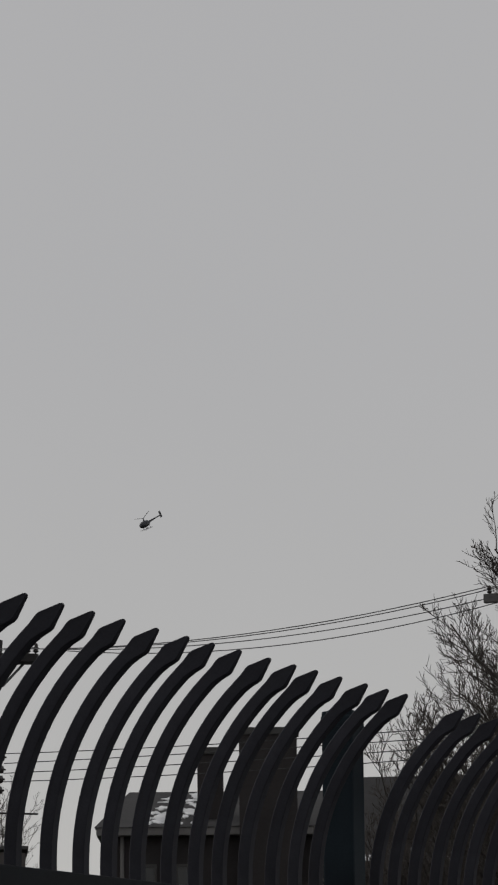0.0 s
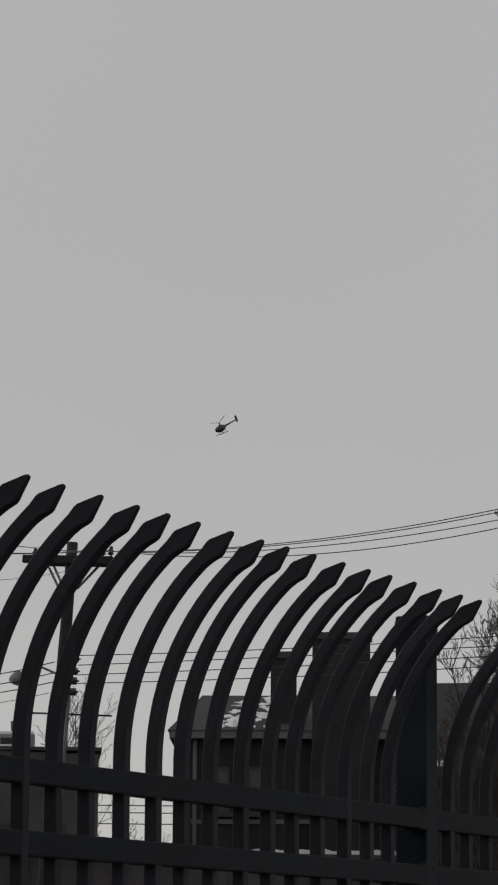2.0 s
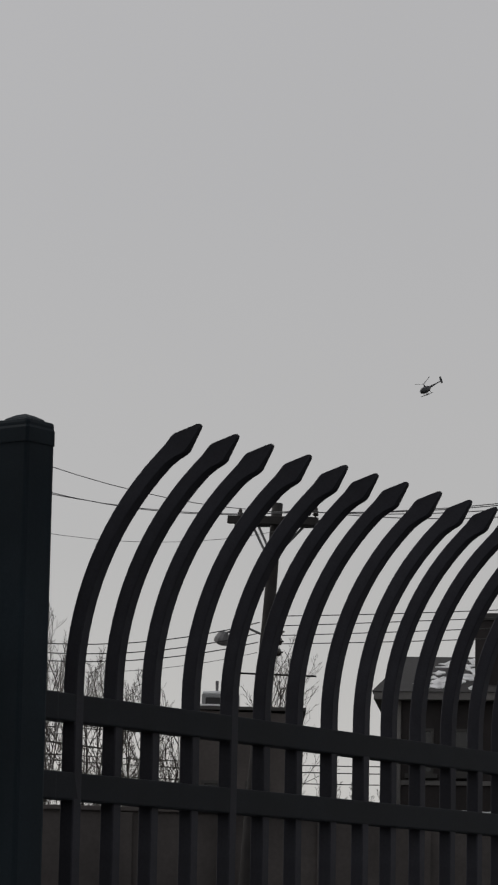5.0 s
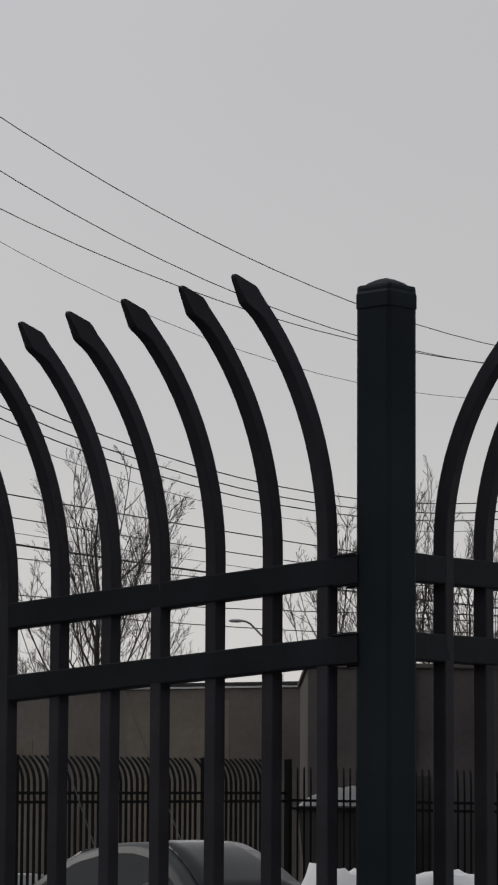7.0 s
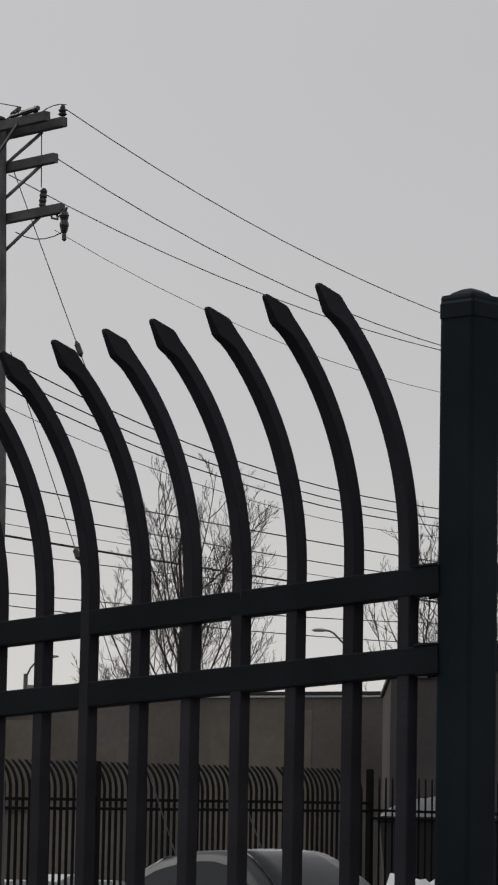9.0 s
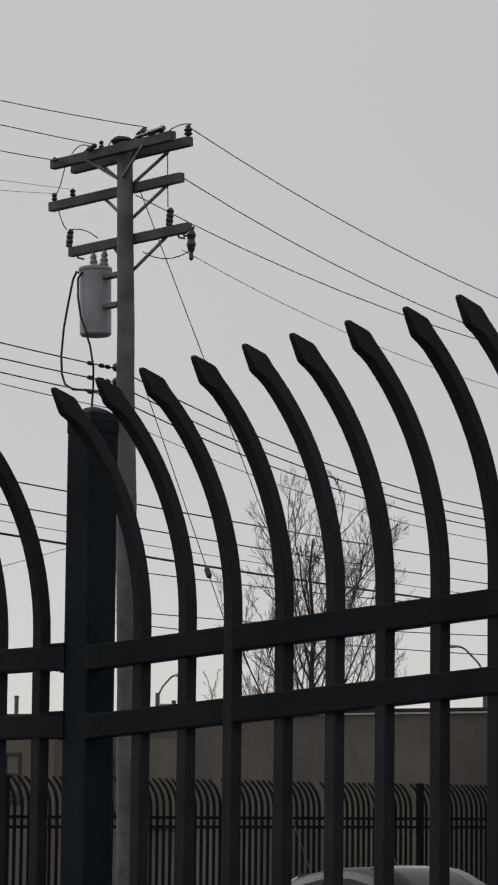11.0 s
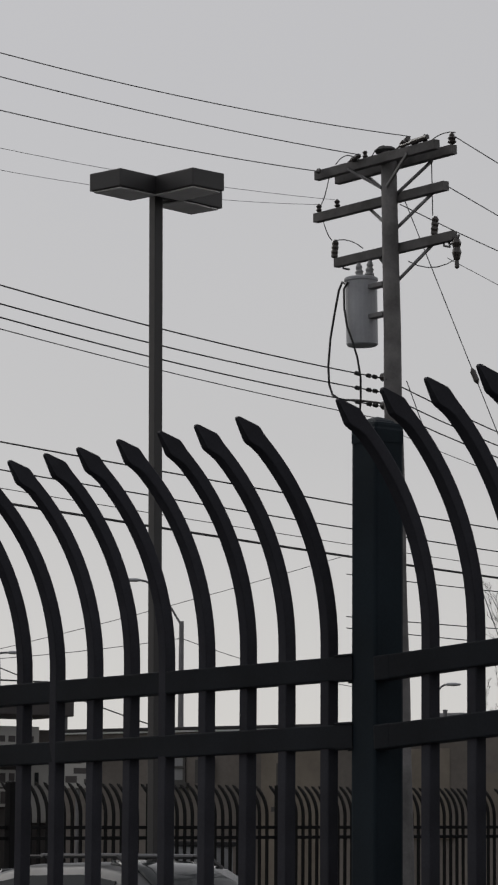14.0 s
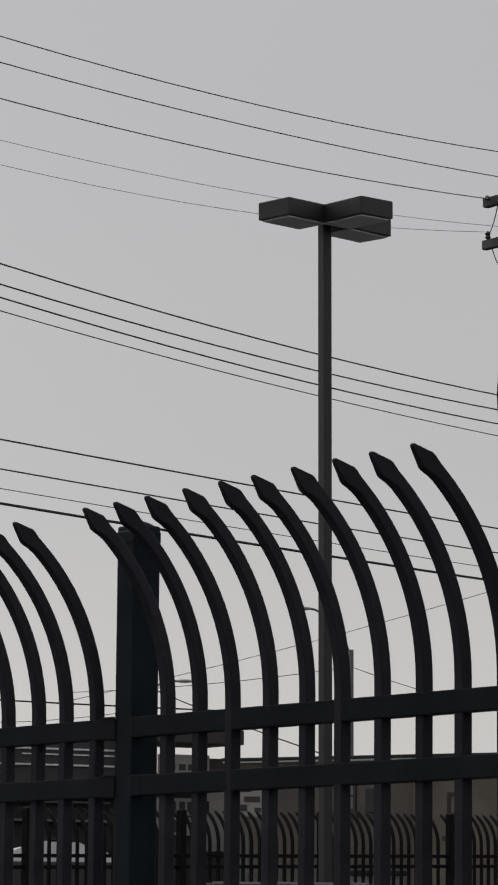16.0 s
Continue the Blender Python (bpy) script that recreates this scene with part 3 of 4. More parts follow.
# to the left of the pole with the transformer
for (_, start), end, mid in zip(DEAD_ENDS, ((17.96, 13.76), (17.98, 14.38), (17.99, 14.82)), ((14.65, 13.07), (14.66, 13.63), (14.67, 14.04))):
    far = rise(end[0], end[1], 33.4)
    wire(start, far, slack(far, start, *mid), 0.0068, PRIMARY, reach=1.45)
for x, end, sag in ((-1.15, (18.82, 13.23, 33.5), 0.12), (-1.51, (18.81, 12.80, 33.5), 0.16)):
    wire(on(B_BASE, x, 0.13, 10.12), rise(*end), sag, 0.0032, THIN, reach=1.5)
for z, end in ((7.69, 11.06), (7.51, 10.70), (7.33, 10.47)):
    from_pole, to_far = on(B_BASE, -0.3, 0.05, z), rise(18.76, end, 32.0)
    line = wire(from_pole, to_far, 0.10, 0.0088, SERVICE, RUBBER, reach=1.5)
    for f in (0.012, 0.026, 0.052):
        mid = from_pole.lerp(to_far, f) - Vector((0, 0, 0.4 * f * (1 - f)))
        way = (to_far - from_pole).normalized()
        part("wire_clamp", tube(bmesh.new(), [mid - way * 0.05, mid - way * 0.03, mid + way * 0.03, mid + way * 0.05], [0.009, 0.028, 0.028, 0.009], 7), RUBBER, line, "dark bolted wire clamp")
wire(on(B_BASE, -0.1, 0.05, 7.12), rise(18.74, 10.23, 32.0), 0.08, 0.006, SERVICE, RUBBER, reach=1.5)
# from the transformer pole to the leaning pole
for xb, zb, xa, el in ((1.03, 10.57, -0.52, 9.41), (0.91, 9.95, 0.3, 8.85), (0.05, 9.86, 0.62, 8.77)):
    a, b = on(B_BASE, xb, 0.13, zb), on(A_BASE, xa, 0.15, 9.36)
    wire(a, b, slack(a, b, 0.70, el), 0.0068, PRIMARY)
a, b = on(B_BASE, 0.9, 0.13, 9.04), on(A_BASE, 0.1, 0, 9.0)
wire(a, b, slack(a, b, 0.70, 8.03), 0.004, THIN)
for zb, za, el in ((7.62, 7.45, 5.98), (7.42, 7.27, 5.81), (7.24, 7.12, 5.67), (7.0, 6.95, 5.47)):
    a, b = on(B_BASE, 0.0, -0.12, zb), on(A_BASE, -0.1, -0.1, za)
    wire(a, b, slack(a, b, 0.69, el), 0.0085 if zb > 7.1 else 0.0045, SERVICE, RUBBER)
# from the leaning pole to the pole behind the tree, and on to the house
for xa, xc, el in ((-0.3, -0.52, 8.95), (0.46, -0.25, 8.90), (0.62, 0.5, 8.77), (0.81, 0.8, 8.62)):
    a, b = on(A_BASE, xa, -0.15, 9.29), on(pole_c.matrix_basis, xc, 0.15, 9.16)
    wire(a, b, slack(a, b, -11.5, el), 0.008, PRIMARY)
for za, el, end in ((7.58, 6.62, 6.95), (7.42, 6.48, 6.75), (7.26, 6.30, 6.58), (7.12, 6.12, 6.42)):
    a, b = on(A_BASE, 0.28, 0, za), rise(-13.75, end, 46.0)
    wire(a, b, slack(a, b, -8.38, el), 0.0078, SERVICE, RUBBER)
# distant lines along the next street
for z, r, label in ((7.78, 0.016, "dark distant power line along the next street"), (7.28, 0.014, "dark distant power line along the next street"), (6.95, 0.008, "thin distant power line along the next street"), (6.70, 0.026, "thick distant cable bundle along the next street")):
    wire((-22.0, 41.0, EYE + z), (3.0, 96.0, EYE + z + 0.1), 0.35, r, label, RUBBER)
for el0, el1 in ((4.45, 3.95), (4.25, 3.55), (5.2, 4.3)):
    wire(rise(9.5, el0, 80), rise(-1.2, el1, 92), 0.2, 0.013, "dark distant telephone cable behind the trees", RUBBER, "telephone_cable")
for el0, el1, s in ((4.50, 4.32, 0.1), (4.02, 3.85, 0.1), (3.92, 3.72, 0.1), (3.70, 3.53, 0.1)):
    wire(rise(0.5, el0, 84), rise(-7.0, el1, 84), s, 0.014, "dark distant telephone cable behind the trees", RUBBER, "telephone_cable")
for a0, e0, a1, e1 in ((17.4, 3.4, 9.6, 5.5), (19.2, 3.0, 15.9, 3.3)):
    wire(rise(a0, e0, 88), rise(a1, e1, 88), 0.12, 0.009, "faint distant telephone wire", WIRE_METAL, "telephone_cable", 8)
lamp_top = rise(12.42, 4.05, 75)
for a, e in ((17.4, 3.55), (9.3, 3.2)):
    wire(lamp_top, rise(a, e, 80), 0.1, 0.009, "faint telephone wire tied to the street lamp", WIRE_METAL, "telephone_cable", 8)
wire(rise(15.9, 3.62, 80), rise(12.75, 2.46, 69.5), 0.05, 0.016, "dark service cable running down to the tan building", RUBBER, "service_cable", 8)
wire(rise(22.0, 3.55, 85), rise(12.75, 3.20, 85), 0.05, 0.022, "thick dark distant cable over the shop", RUBBER, "telephone_cable", 8)
GUY_STEEL = "slanting steel guy wire with an insulator, anchored to the ground"
for z, foot, far, cuts in ((9.95, 2.93, 38.5, (0.236,)), (7.60, 4.55, 38.0, (0.337,))):
    guy_a, guy_b = on(B_BASE, 0.14, 0.1, z), spot(foot, far, 0.0)
    guy = wire(guy_a, guy_b, 0.0, 0.0065, GUY_STEEL, WIRE_METAL, "guy_wire", 6)
    for c in cuts:
        part("guy_insulator", tube(bmesh.new(), [guy_a.lerp(guy_b, c + f) for f in (-0.010, -0.006, 0.006, 0.010)], [0.012, 0.036, 0.036, 0.012], 8), PORCELAIN, guy)


# ---- distant street lamps ----
def street_lamp(az, el, dist, arm_az, label, lift=0.1):
    h = EYE + dist * math.tan(radians(el))
    t = thing("street_lamp", label, "street lamp", Matrix.Translation(spot(az, dist)) @ Matrix.Rotation(radians(az), 4, "Z"))
    part("pole", tube(bmesh.new(), [(0, 0, -0.1), (0, 0, h * 0.5), (0, 0, h)], [0.09, 0.075, 0.055], 10), STEEL, t)
    reach = dist * math.tan(radians(abs(arm_az))) * (-1 if arm_az > 0 else 1)
    part("arm", tube(bmesh.new(), [(0, 0, h - 0.1), (reach * 0.25, 0, h + lift * 0.33), (reach * 0.7, 0, h + lift * 0.88), (reach * 0.85, 0, h + lift * 0.97), (reach, 0, h + lift)], 0.026, 6), STEEL, t)
    s = 1 if reach > 0 else -1
    head = lathe(bmesh.new(), [(0.02, -0.2), (0.08, -0.14), (0.09, 0.05), (0.05, 0.18), (0.02, 0.21)], 10, pose(reach + s * 0.14, 0, h + lift, 0, 90, 0) @ Matrix.Diagonal((0.5, 1, 1, 1)))
    part("head", head, CAN_GREY, t)
    return t


street_lamp(12.42, 4.35, 75, 0.75, "grey steel street lamp with a single raised arm", 0.95)
street_lamp(15.9, 3.70, 80, -0.45, "grey steel street lamp beyond the building")
street_lamp(8.05, 2.95, 82, -0.33, "grey steel street lamp behind the tan building", 0.45)
street_lamp(2.28, 3.40, 82, 0.5, "grey steel street lamp with a raised arm behind the tan building", 0.6)


# ---- buildings ----
def along_wall(p, q):
    """A frame at p with x towards q along a wall, y away from the eye and z up."""
    x = (q - p).normalized()
    m = Matrix((x, Vector((-x.y, x.x, 0)), Vector((0, 0, 1)))).transposed().to_4x4()
    m.translation = p
    return m, (q - p).length


def window(parent, x, z, w, h, glass=None):
    f = bmesh.new()
    for b in ((x - w / 2, x + w / 2, z + h / 2 - 0.06, z + h / 2), (x - w / 2, x + w / 2, z - h / 2, z - h / 2 + 0.06), (x - w / 2, x - w / 2 + 0.06, z - h / 2 + 0.06, z + h / 2 - 0.06), (x + w / 2 - 0.06, x + w / 2, z - h / 2 + 0.06, z + h / 2 - 0.06), (x - w / 2 + 0.06, x + w / 2 - 0.06, z - 0.025, z + 0.025)):
        box(f, b[0], b[1], -0.05, 0.03, b[2], b[3])
    fr = part("window", f, FRAME_DARK, parent)
    part("pane", one_box(x - w / 2 + 0.06, x + w / 2 - 0.06, -0.004, 0.02, z - h / 2 + 0.06, z + h / 2 - 0.06), glass or WINDOW_DARK, fr)
    part("sill", one_box(x - w / 2 - 0.08, x + w / 2 + 0.08, -0.12, 0.0, z - h / 2 - 0.1, z - h / 2 - 0.003), FRAME_DARK, fr)


def roof_pipe(parent, x, y, z, h, r):
    bm = lathe(bmesh.new(), [(r, 0), (r, h * 0.9), (r * 1.15, h * 0.92), (r * 1.15, h), (r * 0.6, h * 1.02)], 10)
    part("vent_pipe", bm, STEEL, parent, m=pose(x, y, z))


m1, len1 = along_wall(spot(13.75, 70.0), spot(0.55, 61.6))
b1 = thing("commercial_building", "long low tan rendered building with a snow-edged flat roof", "building", m1)
part("wall", one_box(-1.3, len1, 0, 9, -0.2, 4.435), TAN_WALL, b1)
part("roof", one_box(-1.4, len1 + 0.1, -0.1, 9.1, 4.475, 4.545, 0.02), SHINGLE, b1, "dark roof edge")
part("snow_edge", one_box(-1.36, len1 + 0.06, -0.06, 9.06, 4.435, 4.475, 0.012), SNOW, b1, "white line of old snow under the roof edge")
for x0, x1, z0, z1 in ((4.0, 5.6, 0.6, 4.1), (7.6, 8.5, 2.4, 4.0), (9.3, 10.1, 2.6, 3.5), (12.2, 14.4, 0.5, 4.2)):
    part("render_patch", one_box(x0, x1, -0.012, -0.002, z0, z1, 0.004), PATCH, b1, "paler patch of newer render")
window(b1, 1.84, 3.70, 0.55, 0.66, GREY_PANEL)
window(b1, 6.65, 3.1, 0.7, 1.1)
window(b1, 4.6, 3.3, 0.4, 0.9)
for x in (2.22, 4.27, 8.05):
    roof_pipe(b1, x, 0.6, 4.555, 0.40 if x < 6 else 0.25, 0.045)
pipe = part("downpipe", tube(bmesh.new(), [(3.68, -0.09, 4.3), (3.68, -0.09, 0.0)], 0.075, 8), RUST, b1, "rust-brown downpipe")
for z in (4.05, 2.6, 1.1):
    part("clip", one_box(3.58, 3.78, -0.10, -0.002, z - 0.03, z + 0.03, 0.005), RUST, pipe)
part("conduit", tube(bmesh.new(), [(7.3, -0.05, 4.3), (7.3, -0.05, 2.2), (8.6, -0.05, 2.2)], 0.03, 6), RUST, b1, "rusty conduit")
part("meter_box", one_box(2.45, 2.85, -0.18, -0.002, 3.35, 3.85, 0.015), FRAME_DARK, b1, "dark meter box")
part("roof_unit", one_box(6.6, 7.4, 2.5, 3.6, 4.6, 4.85, 0.03), GREY_PANEL, b1)

m2, len2 = along_wall(spot(1.6, 54.0), spot(-10.6, 55.5))
b2 = thing("garage_building", "low dark brown brick garage with snow on its flat roof", "building", m2)
part("wall", one_box(0, 1.6, 0.0, 7, -0.2, 4.38), BROWN_BRICK, b2)
part("wall", one_box(1.602, len2, 0.02, 7, -0.2, 4.38), GARAGE_BRICK, b2, "dark brick wall")
part("coping", one_box(-0.05, len2 + 0.05, -0.05, 7.05, 4.38, 4.46, 0.015), BROWN_BRICK, b2)
crest = [(7.9 + (len2 - 7.9) * k / 60, 4.53 + 0.05 * noise.noise(Vector((k * 0.35, 2, 0)))) for k in range(61)]
snow = prism(bmesh.new(), [(7.9, 4.462)] + crest + [(len2, 4.462)], 0.02, 3.0)
part("roof_snow", snow, SNOW, b2, "layer of old white snow on the roof")
for k in range(6):
    x = 0.8 + k * 1.7
    part("garage_door", one_box(x, x + 1.25, -0.03, 0.0, 0, 2.6, 0.01), SIGN_DARK if k % 2 else SHINGLE, b2)
for k in range(1, 7):
    part("pilaster", one_box(len2 * k / 7 - 0.12, len2 * k / 7 + 0.12, -0.06, 0.018, -0.2, 4.36, 0.01), GARAGE_BRICK, b2)

m3, len3 = along_wall(spot(-2.88, 66.0), spot(-5.05, 66.0))
b3 = thing("brick_building", "dark brick block with a flat roof and rooftop unit", "building", m3)
bm = prism(bmesh.new(), [(0, -0.2), (len3, -0.2), (len3, 7.02), (0.34, 7.08), (0.14, 6.75), (0, 6.6)], 0, 8)
part("wall", bm, BROWN_BRICK, b3)
part("coping", one_box(0.33, len3 + 0.06, -0.06, 8.0, 7.085, 7.16, 0.01), FRAME_DARK, b3)
part("snow_strip", one_box(0.36, 1.0, -0.05, 0.4, 7.162, 7.20, 0.01), SNOW, b3, "thin strip of old snow")
unit = part("rooftop_unit", one_box(0.42, 1.2, 0.5, 1.4, 7.14, 7.46, 0.03), GREY_PANEL, b3, "grey rooftop unit dusted with snow")
part("grille", one_box(0.50, 1.1, 0.47, 0.5, 7.2, 7.38), RUBBER, unit)
part("snow_cap", one_box(0.44, 1.18, 0.52, 1.38, 7.46, 7.52, 0.02), SNOW, unit)
roof_pipe(b3, 0.72, 2.0, 7.1, 0.75, 0.03)
for x in (0.7, 1.6):
    window(b3, x, 5.2, 0.5, 0.9)

m4, len4 = along_wall(spot(-6.70, 72.0), spot(-11.3, 72.0))
b4 = thing("brick_house", "dark brick house with a low snow-patched roof and two chimneys", "house", m4)
part("wall", one_box(-0.22, len4, 0, 9, -0.2, 7.86), HOUSE_BRICK, b4)
part("eave", one_box(-0.50, len4 + 0.3, -0.32, 9.3, 7.86, 8.04, 0.02), TRIM, b4, "weathered grey boxed eave")
bm = bmesh.new()
ev = [bm.verts.new(v) for v in ((-0.54, -0.36, 8.04), (len4 + 0.34, -0.36, 8.04), (len4 + 0.34, 9.36, 8.04), (-0.54, 9.36, 8.04))]
rv = [bm.verts.new((0.05, 4.5, 9.3)), bm.verts.new((len4 - 0.7, 4.5, 9.3))]
for f in ((ev[0], ev[1], rv[1], rv[0]), (ev[1], ev[2], rv[1]), (ev[2], ev[3], rv[0], rv[1]), (ev[3], ev[0], rv[0]), (ev[3], ev[2], ev[1], ev[0])):
    bm.faces.new(f)
roof = part("roof", bm, SHINGLE, b4)
rnd = random.Random(5)
for k in range(64):
    y = rnd.uniform(-0.1, 4.2)
    x = rnd.uniform(0.35 + y * 0.2, 2.1)
    w, d = rnd.uniform(0.05, 0.2), rnd.uniform(0.05, 0.3)
    patch = bmesh.new()
    ring = [patch.verts.new((x + w * math.cos(a) * rnd.uniform(0.35, 1.3), y + d * math.sin(a) * rnd.uniform(0.35, 1.4), 0)) for a in (k2 * math.pi / 6 for k2 in range(12))]
    for v in ring:
        v.co.z = 8.04 + (v.co.y + 0.36) * 1.26 / 4.86 + 0.004
    top = bmesh.ops.extrude_face_region(patch, geom=[patch.faces.new(ring)])
    bmesh.ops.translate(patch, vec=(0, 0, 0.022), verts=[v for v in top["geom"] if isinstance(v, bmesh.types.BMVert)])
    part("snow_patch", patch, SNOW, roof, "patch of old snow")


def chimney(x0, x1, y0, y1, z0, z1, mat, label):
    c = part("chimney", one_box(x0, x1, y0, y1, z0, z1 - 0.16), mat, b4, label)
    part("chimney_cap", one_box(x0 - 0.05, x1 + 0.05, y0 - 0.05, y1 + 0.05, z1 - 0.16, z1, 0.015), FRAME_DARK, c, "dark concrete cap")


chimney(1.72, 2.30, 0.6, 1.2, 7.9, 9.9, HOUSE_BRICK, "narrow brick chimney")
chimney(2.66, 3.94, -0.55, -0.003, -0.2, 10.20, HOUSE_BRICK, "wide dark brick chimney stack")
for x in (0.55, 1.5, 4.5):
    for z in (6.75, 4.2):
        window(b4, x, z, 0.55, 1.0)
part("belt_course", one_box(-0.02, len4, -0.05, 0.0, 6.0, 6.1), TRIM, b4)
part("downpipe", tube(bmesh.new(), [(0.06, -0.06, 7.9), (0.06, -0.06, 0)], 0.045, 8), TRIM, b4)

m6, len6 = along_wall(spot(-10.75, 62.0), spot(-19.5, 62.0))
b6 = thing("rear_house", "dark shingled house behind the bare trees with traces of snow", "house", m6)
part("wall", one_box(0, len6, 0, 7, -0.2, 6.2), HOUSE_BRICK, b6)
part("eave", one_box(-0.15, len6 + 0.15, -0.3, 7.3, 6.2, 6.32, 0.015), FRAME_DARK, b6)
bm = bmesh.new()
lo, hi = [bm.verts.new((x, y, z)) for x, y, z in ((-0.2, -0.35, 6.32), (-0.2, 3.5, 8.45), (-0.2, 7.35, 6.32))], [bm.verts.new((len6 + 0.2, y, z)) for y, z in ((-0.35, 6.32), (3.5, 8.45), (7.35, 6.32))]
bm.faces.new(lo)
bm.faces.new(hi[::-1])
for k in range(3):
    bm.faces.new((lo[k], lo[(k + 1) % 3], hi[(k + 1) % 3], hi[k]))
roof6 = part("roof", bm, SHINGLE, b6)
rnd = random.Random(23)
for k in range(9):
    x, y = rnd.uniform(0.2, 5.0), rnd.uniform(-0.2, 2.6)
    z = 6.32 + (y + 0.35) * 2.13 / 3.85
    w = rnd.uniform(0.05, 0.12)
    bm = lathe(bmesh.new(), [(w * 1.3, -0.02), (w, 0.035), (w * 0.5, 0.05)], 7)
    part("snow_patch", bm, SNOW, roof6, "small patch of old snow", m=pose(x, y, z, 29, 0, 0))
for x in (0.9, 2.6, 4.3):
    window(b6, x, 4.9, 0.8, 1.2)

# shops beyond the left end of the lot
m5, len5 = along_wall(spot(20.5, 72.0), spot(14.0, 76.0))
b5 = thing("corner_shop", "dark low shop with a snow-edged canopy and a pale sign band", "shop", m5)
part("wall", one_box(0, len5, 0, 8, -0.2, 4.25), SHOP_BRICK, b5)
part("fascia", one_box(-0.1, len5 - 3.7, -0.35, -0.002, 3.75, 5.12, 0.02), SIGN_DARK, b5)
part("snow_edge", one_box(1.2, len5 - 3.9, -0.40, -0.352, 4.80, 4.84, 0.01), SNOW, b5)
part("snow_edge", one_box(3.0, len5 - 3.8, -0.40, -0.352, 4.68, 4.71, 0.01), SNOW, b5)
part("snow_edge", one_box(2.4, len5 - 3.8, -0.42, -0.355, 4.44, 4.48, 0.01), SNOW, b5)


def shop_x(az):
    """How far along the shop's front a bearing meets it."""
    o, d, t = m5.translation, m5.col[0], math.tan(radians(az))
    return -(o.x + t * o.y) / (d.x + t * d.y)


board = part("sign_board", one_box(shop_x(15.95), shop_x(15.08), -0.5, -0.36, 4.02, 4.78, 0.02), SIGN_WHITE, b5, "weathered pale shop sign with unreadable bars")
for az0, az1, z, h in ((15.85, 15.68, 4.42, 0.14), (15.62, 15.50, 4.42, 0.14), (15.46, 15.34, 4.42, 0.14), (15.30, 15.18, 4.42, 0.14), (15.9, 15.12, 4.16, 0.05)):
    part("sign_bar", one_box(shop_x(az0), shop_x(az1), -0.508, -0.501, z, z + h), SIGN_DARK, board)
canopy = part("roof_canopy", one_box(shop_x(16.6), shop_x(14.62), -0.9, 1.2, 5.02, 5.36, 0.03), SIGN_DARK, b5, "dark flat canopy")
part("canopy_snow", one_box(shop_x(15.3), shop_x(14.66), -0.8, 1.1, 5.362, 5.44, 0.02), SNOW, canopy)
for az in (16.5, 14.72):
    part("canopy_post", one_box(shop_x(az) - 0.06, shop_x(az) + 0.06, -0.75, -0.63, 0, 5.02), STEEL, b5)
part("upper_wall", one_box(shop_x(15.07), shop_x(14.62), -0.3, 0.6, 4.25, 4.72, 0.02), BROWN_BRICK, b5, "dark raised parapet")
part("white_wall", one_box(shop_x(15.1), shop_x(14.6), -0.06, -0.003, 2.6, 3.98, 0.01), SIGN_WHITE, b5, "whitewashed wall panel")
part("small_window", one_box(shop_x(15.0), shop_x(14.93), -0.075, -0.062, 3.45, 3.75, 0.004), WINDOW_DARK, b5)
lower = part("lower_sign", one_box(shop_x(15.95), shop_x(15.12), -0.09, -0.003, 2.95, 3.8, 0.01), SIGN_WHITE, b5, "pale hand-painted sign with unreadable dark bars")
for az0, az1, z0, z1 in ((15.62, 15.52, 3.5, 3.72), (15.46, 15.36, 3.5, 3.72), (15.32, 15.22, 3.5, 3.72), (15.9, 15.15, 3.36, 3.41), (15.6, 15.45, 3.02, 3.3)):
    part("sign_bar", one_box(shop_x(az0), shop_x(az1), -0.098, -0.091, z0, z1), SIGN_DARK, lower)
for x in (0.9, 2.3, 3.7):
    window(b5, x, 2.3, 1.0, 1.1)
for z in (3.2, 3.62):
    part("snow_ledge", one_box(0.2, shop_x(16.7), -0.2, -0.003, z, z + 0.05, 0.01), TRIM, b5, "grey ledge")

p = spot(14.22, 68.0)
sign = thing("pole_sign", "white sign board on a steel post with unreadable dark shapes", "sign", pose(p.x, p.y, 0, 0, 0, 14))
part("post", tube(bmesh.new(), [(0, 0.06, -0.05), (0, 0.06, 3.7)], 0.05, 8), STEEL, sign)
face = part("board", one_box(-0.34, 0.34, -0.05, 0.05, 3.22, 3.92, 0.015), SIGN_WHITE, sign, "weathered white board")
for x, z, w, h in ((-0.1, 3.78, 0.16, 0.05), (0.08, 3.58, 0.17, 0.06), (-0.14, 3.40, 0.12, 0.07), (0.2, 3.36, 0.07, 0.05)):
    part("sign_bar", one_box(x - w, x + w, -0.058, -0.051, z - h, z + h, 0.003), SIGN_DARK, face)


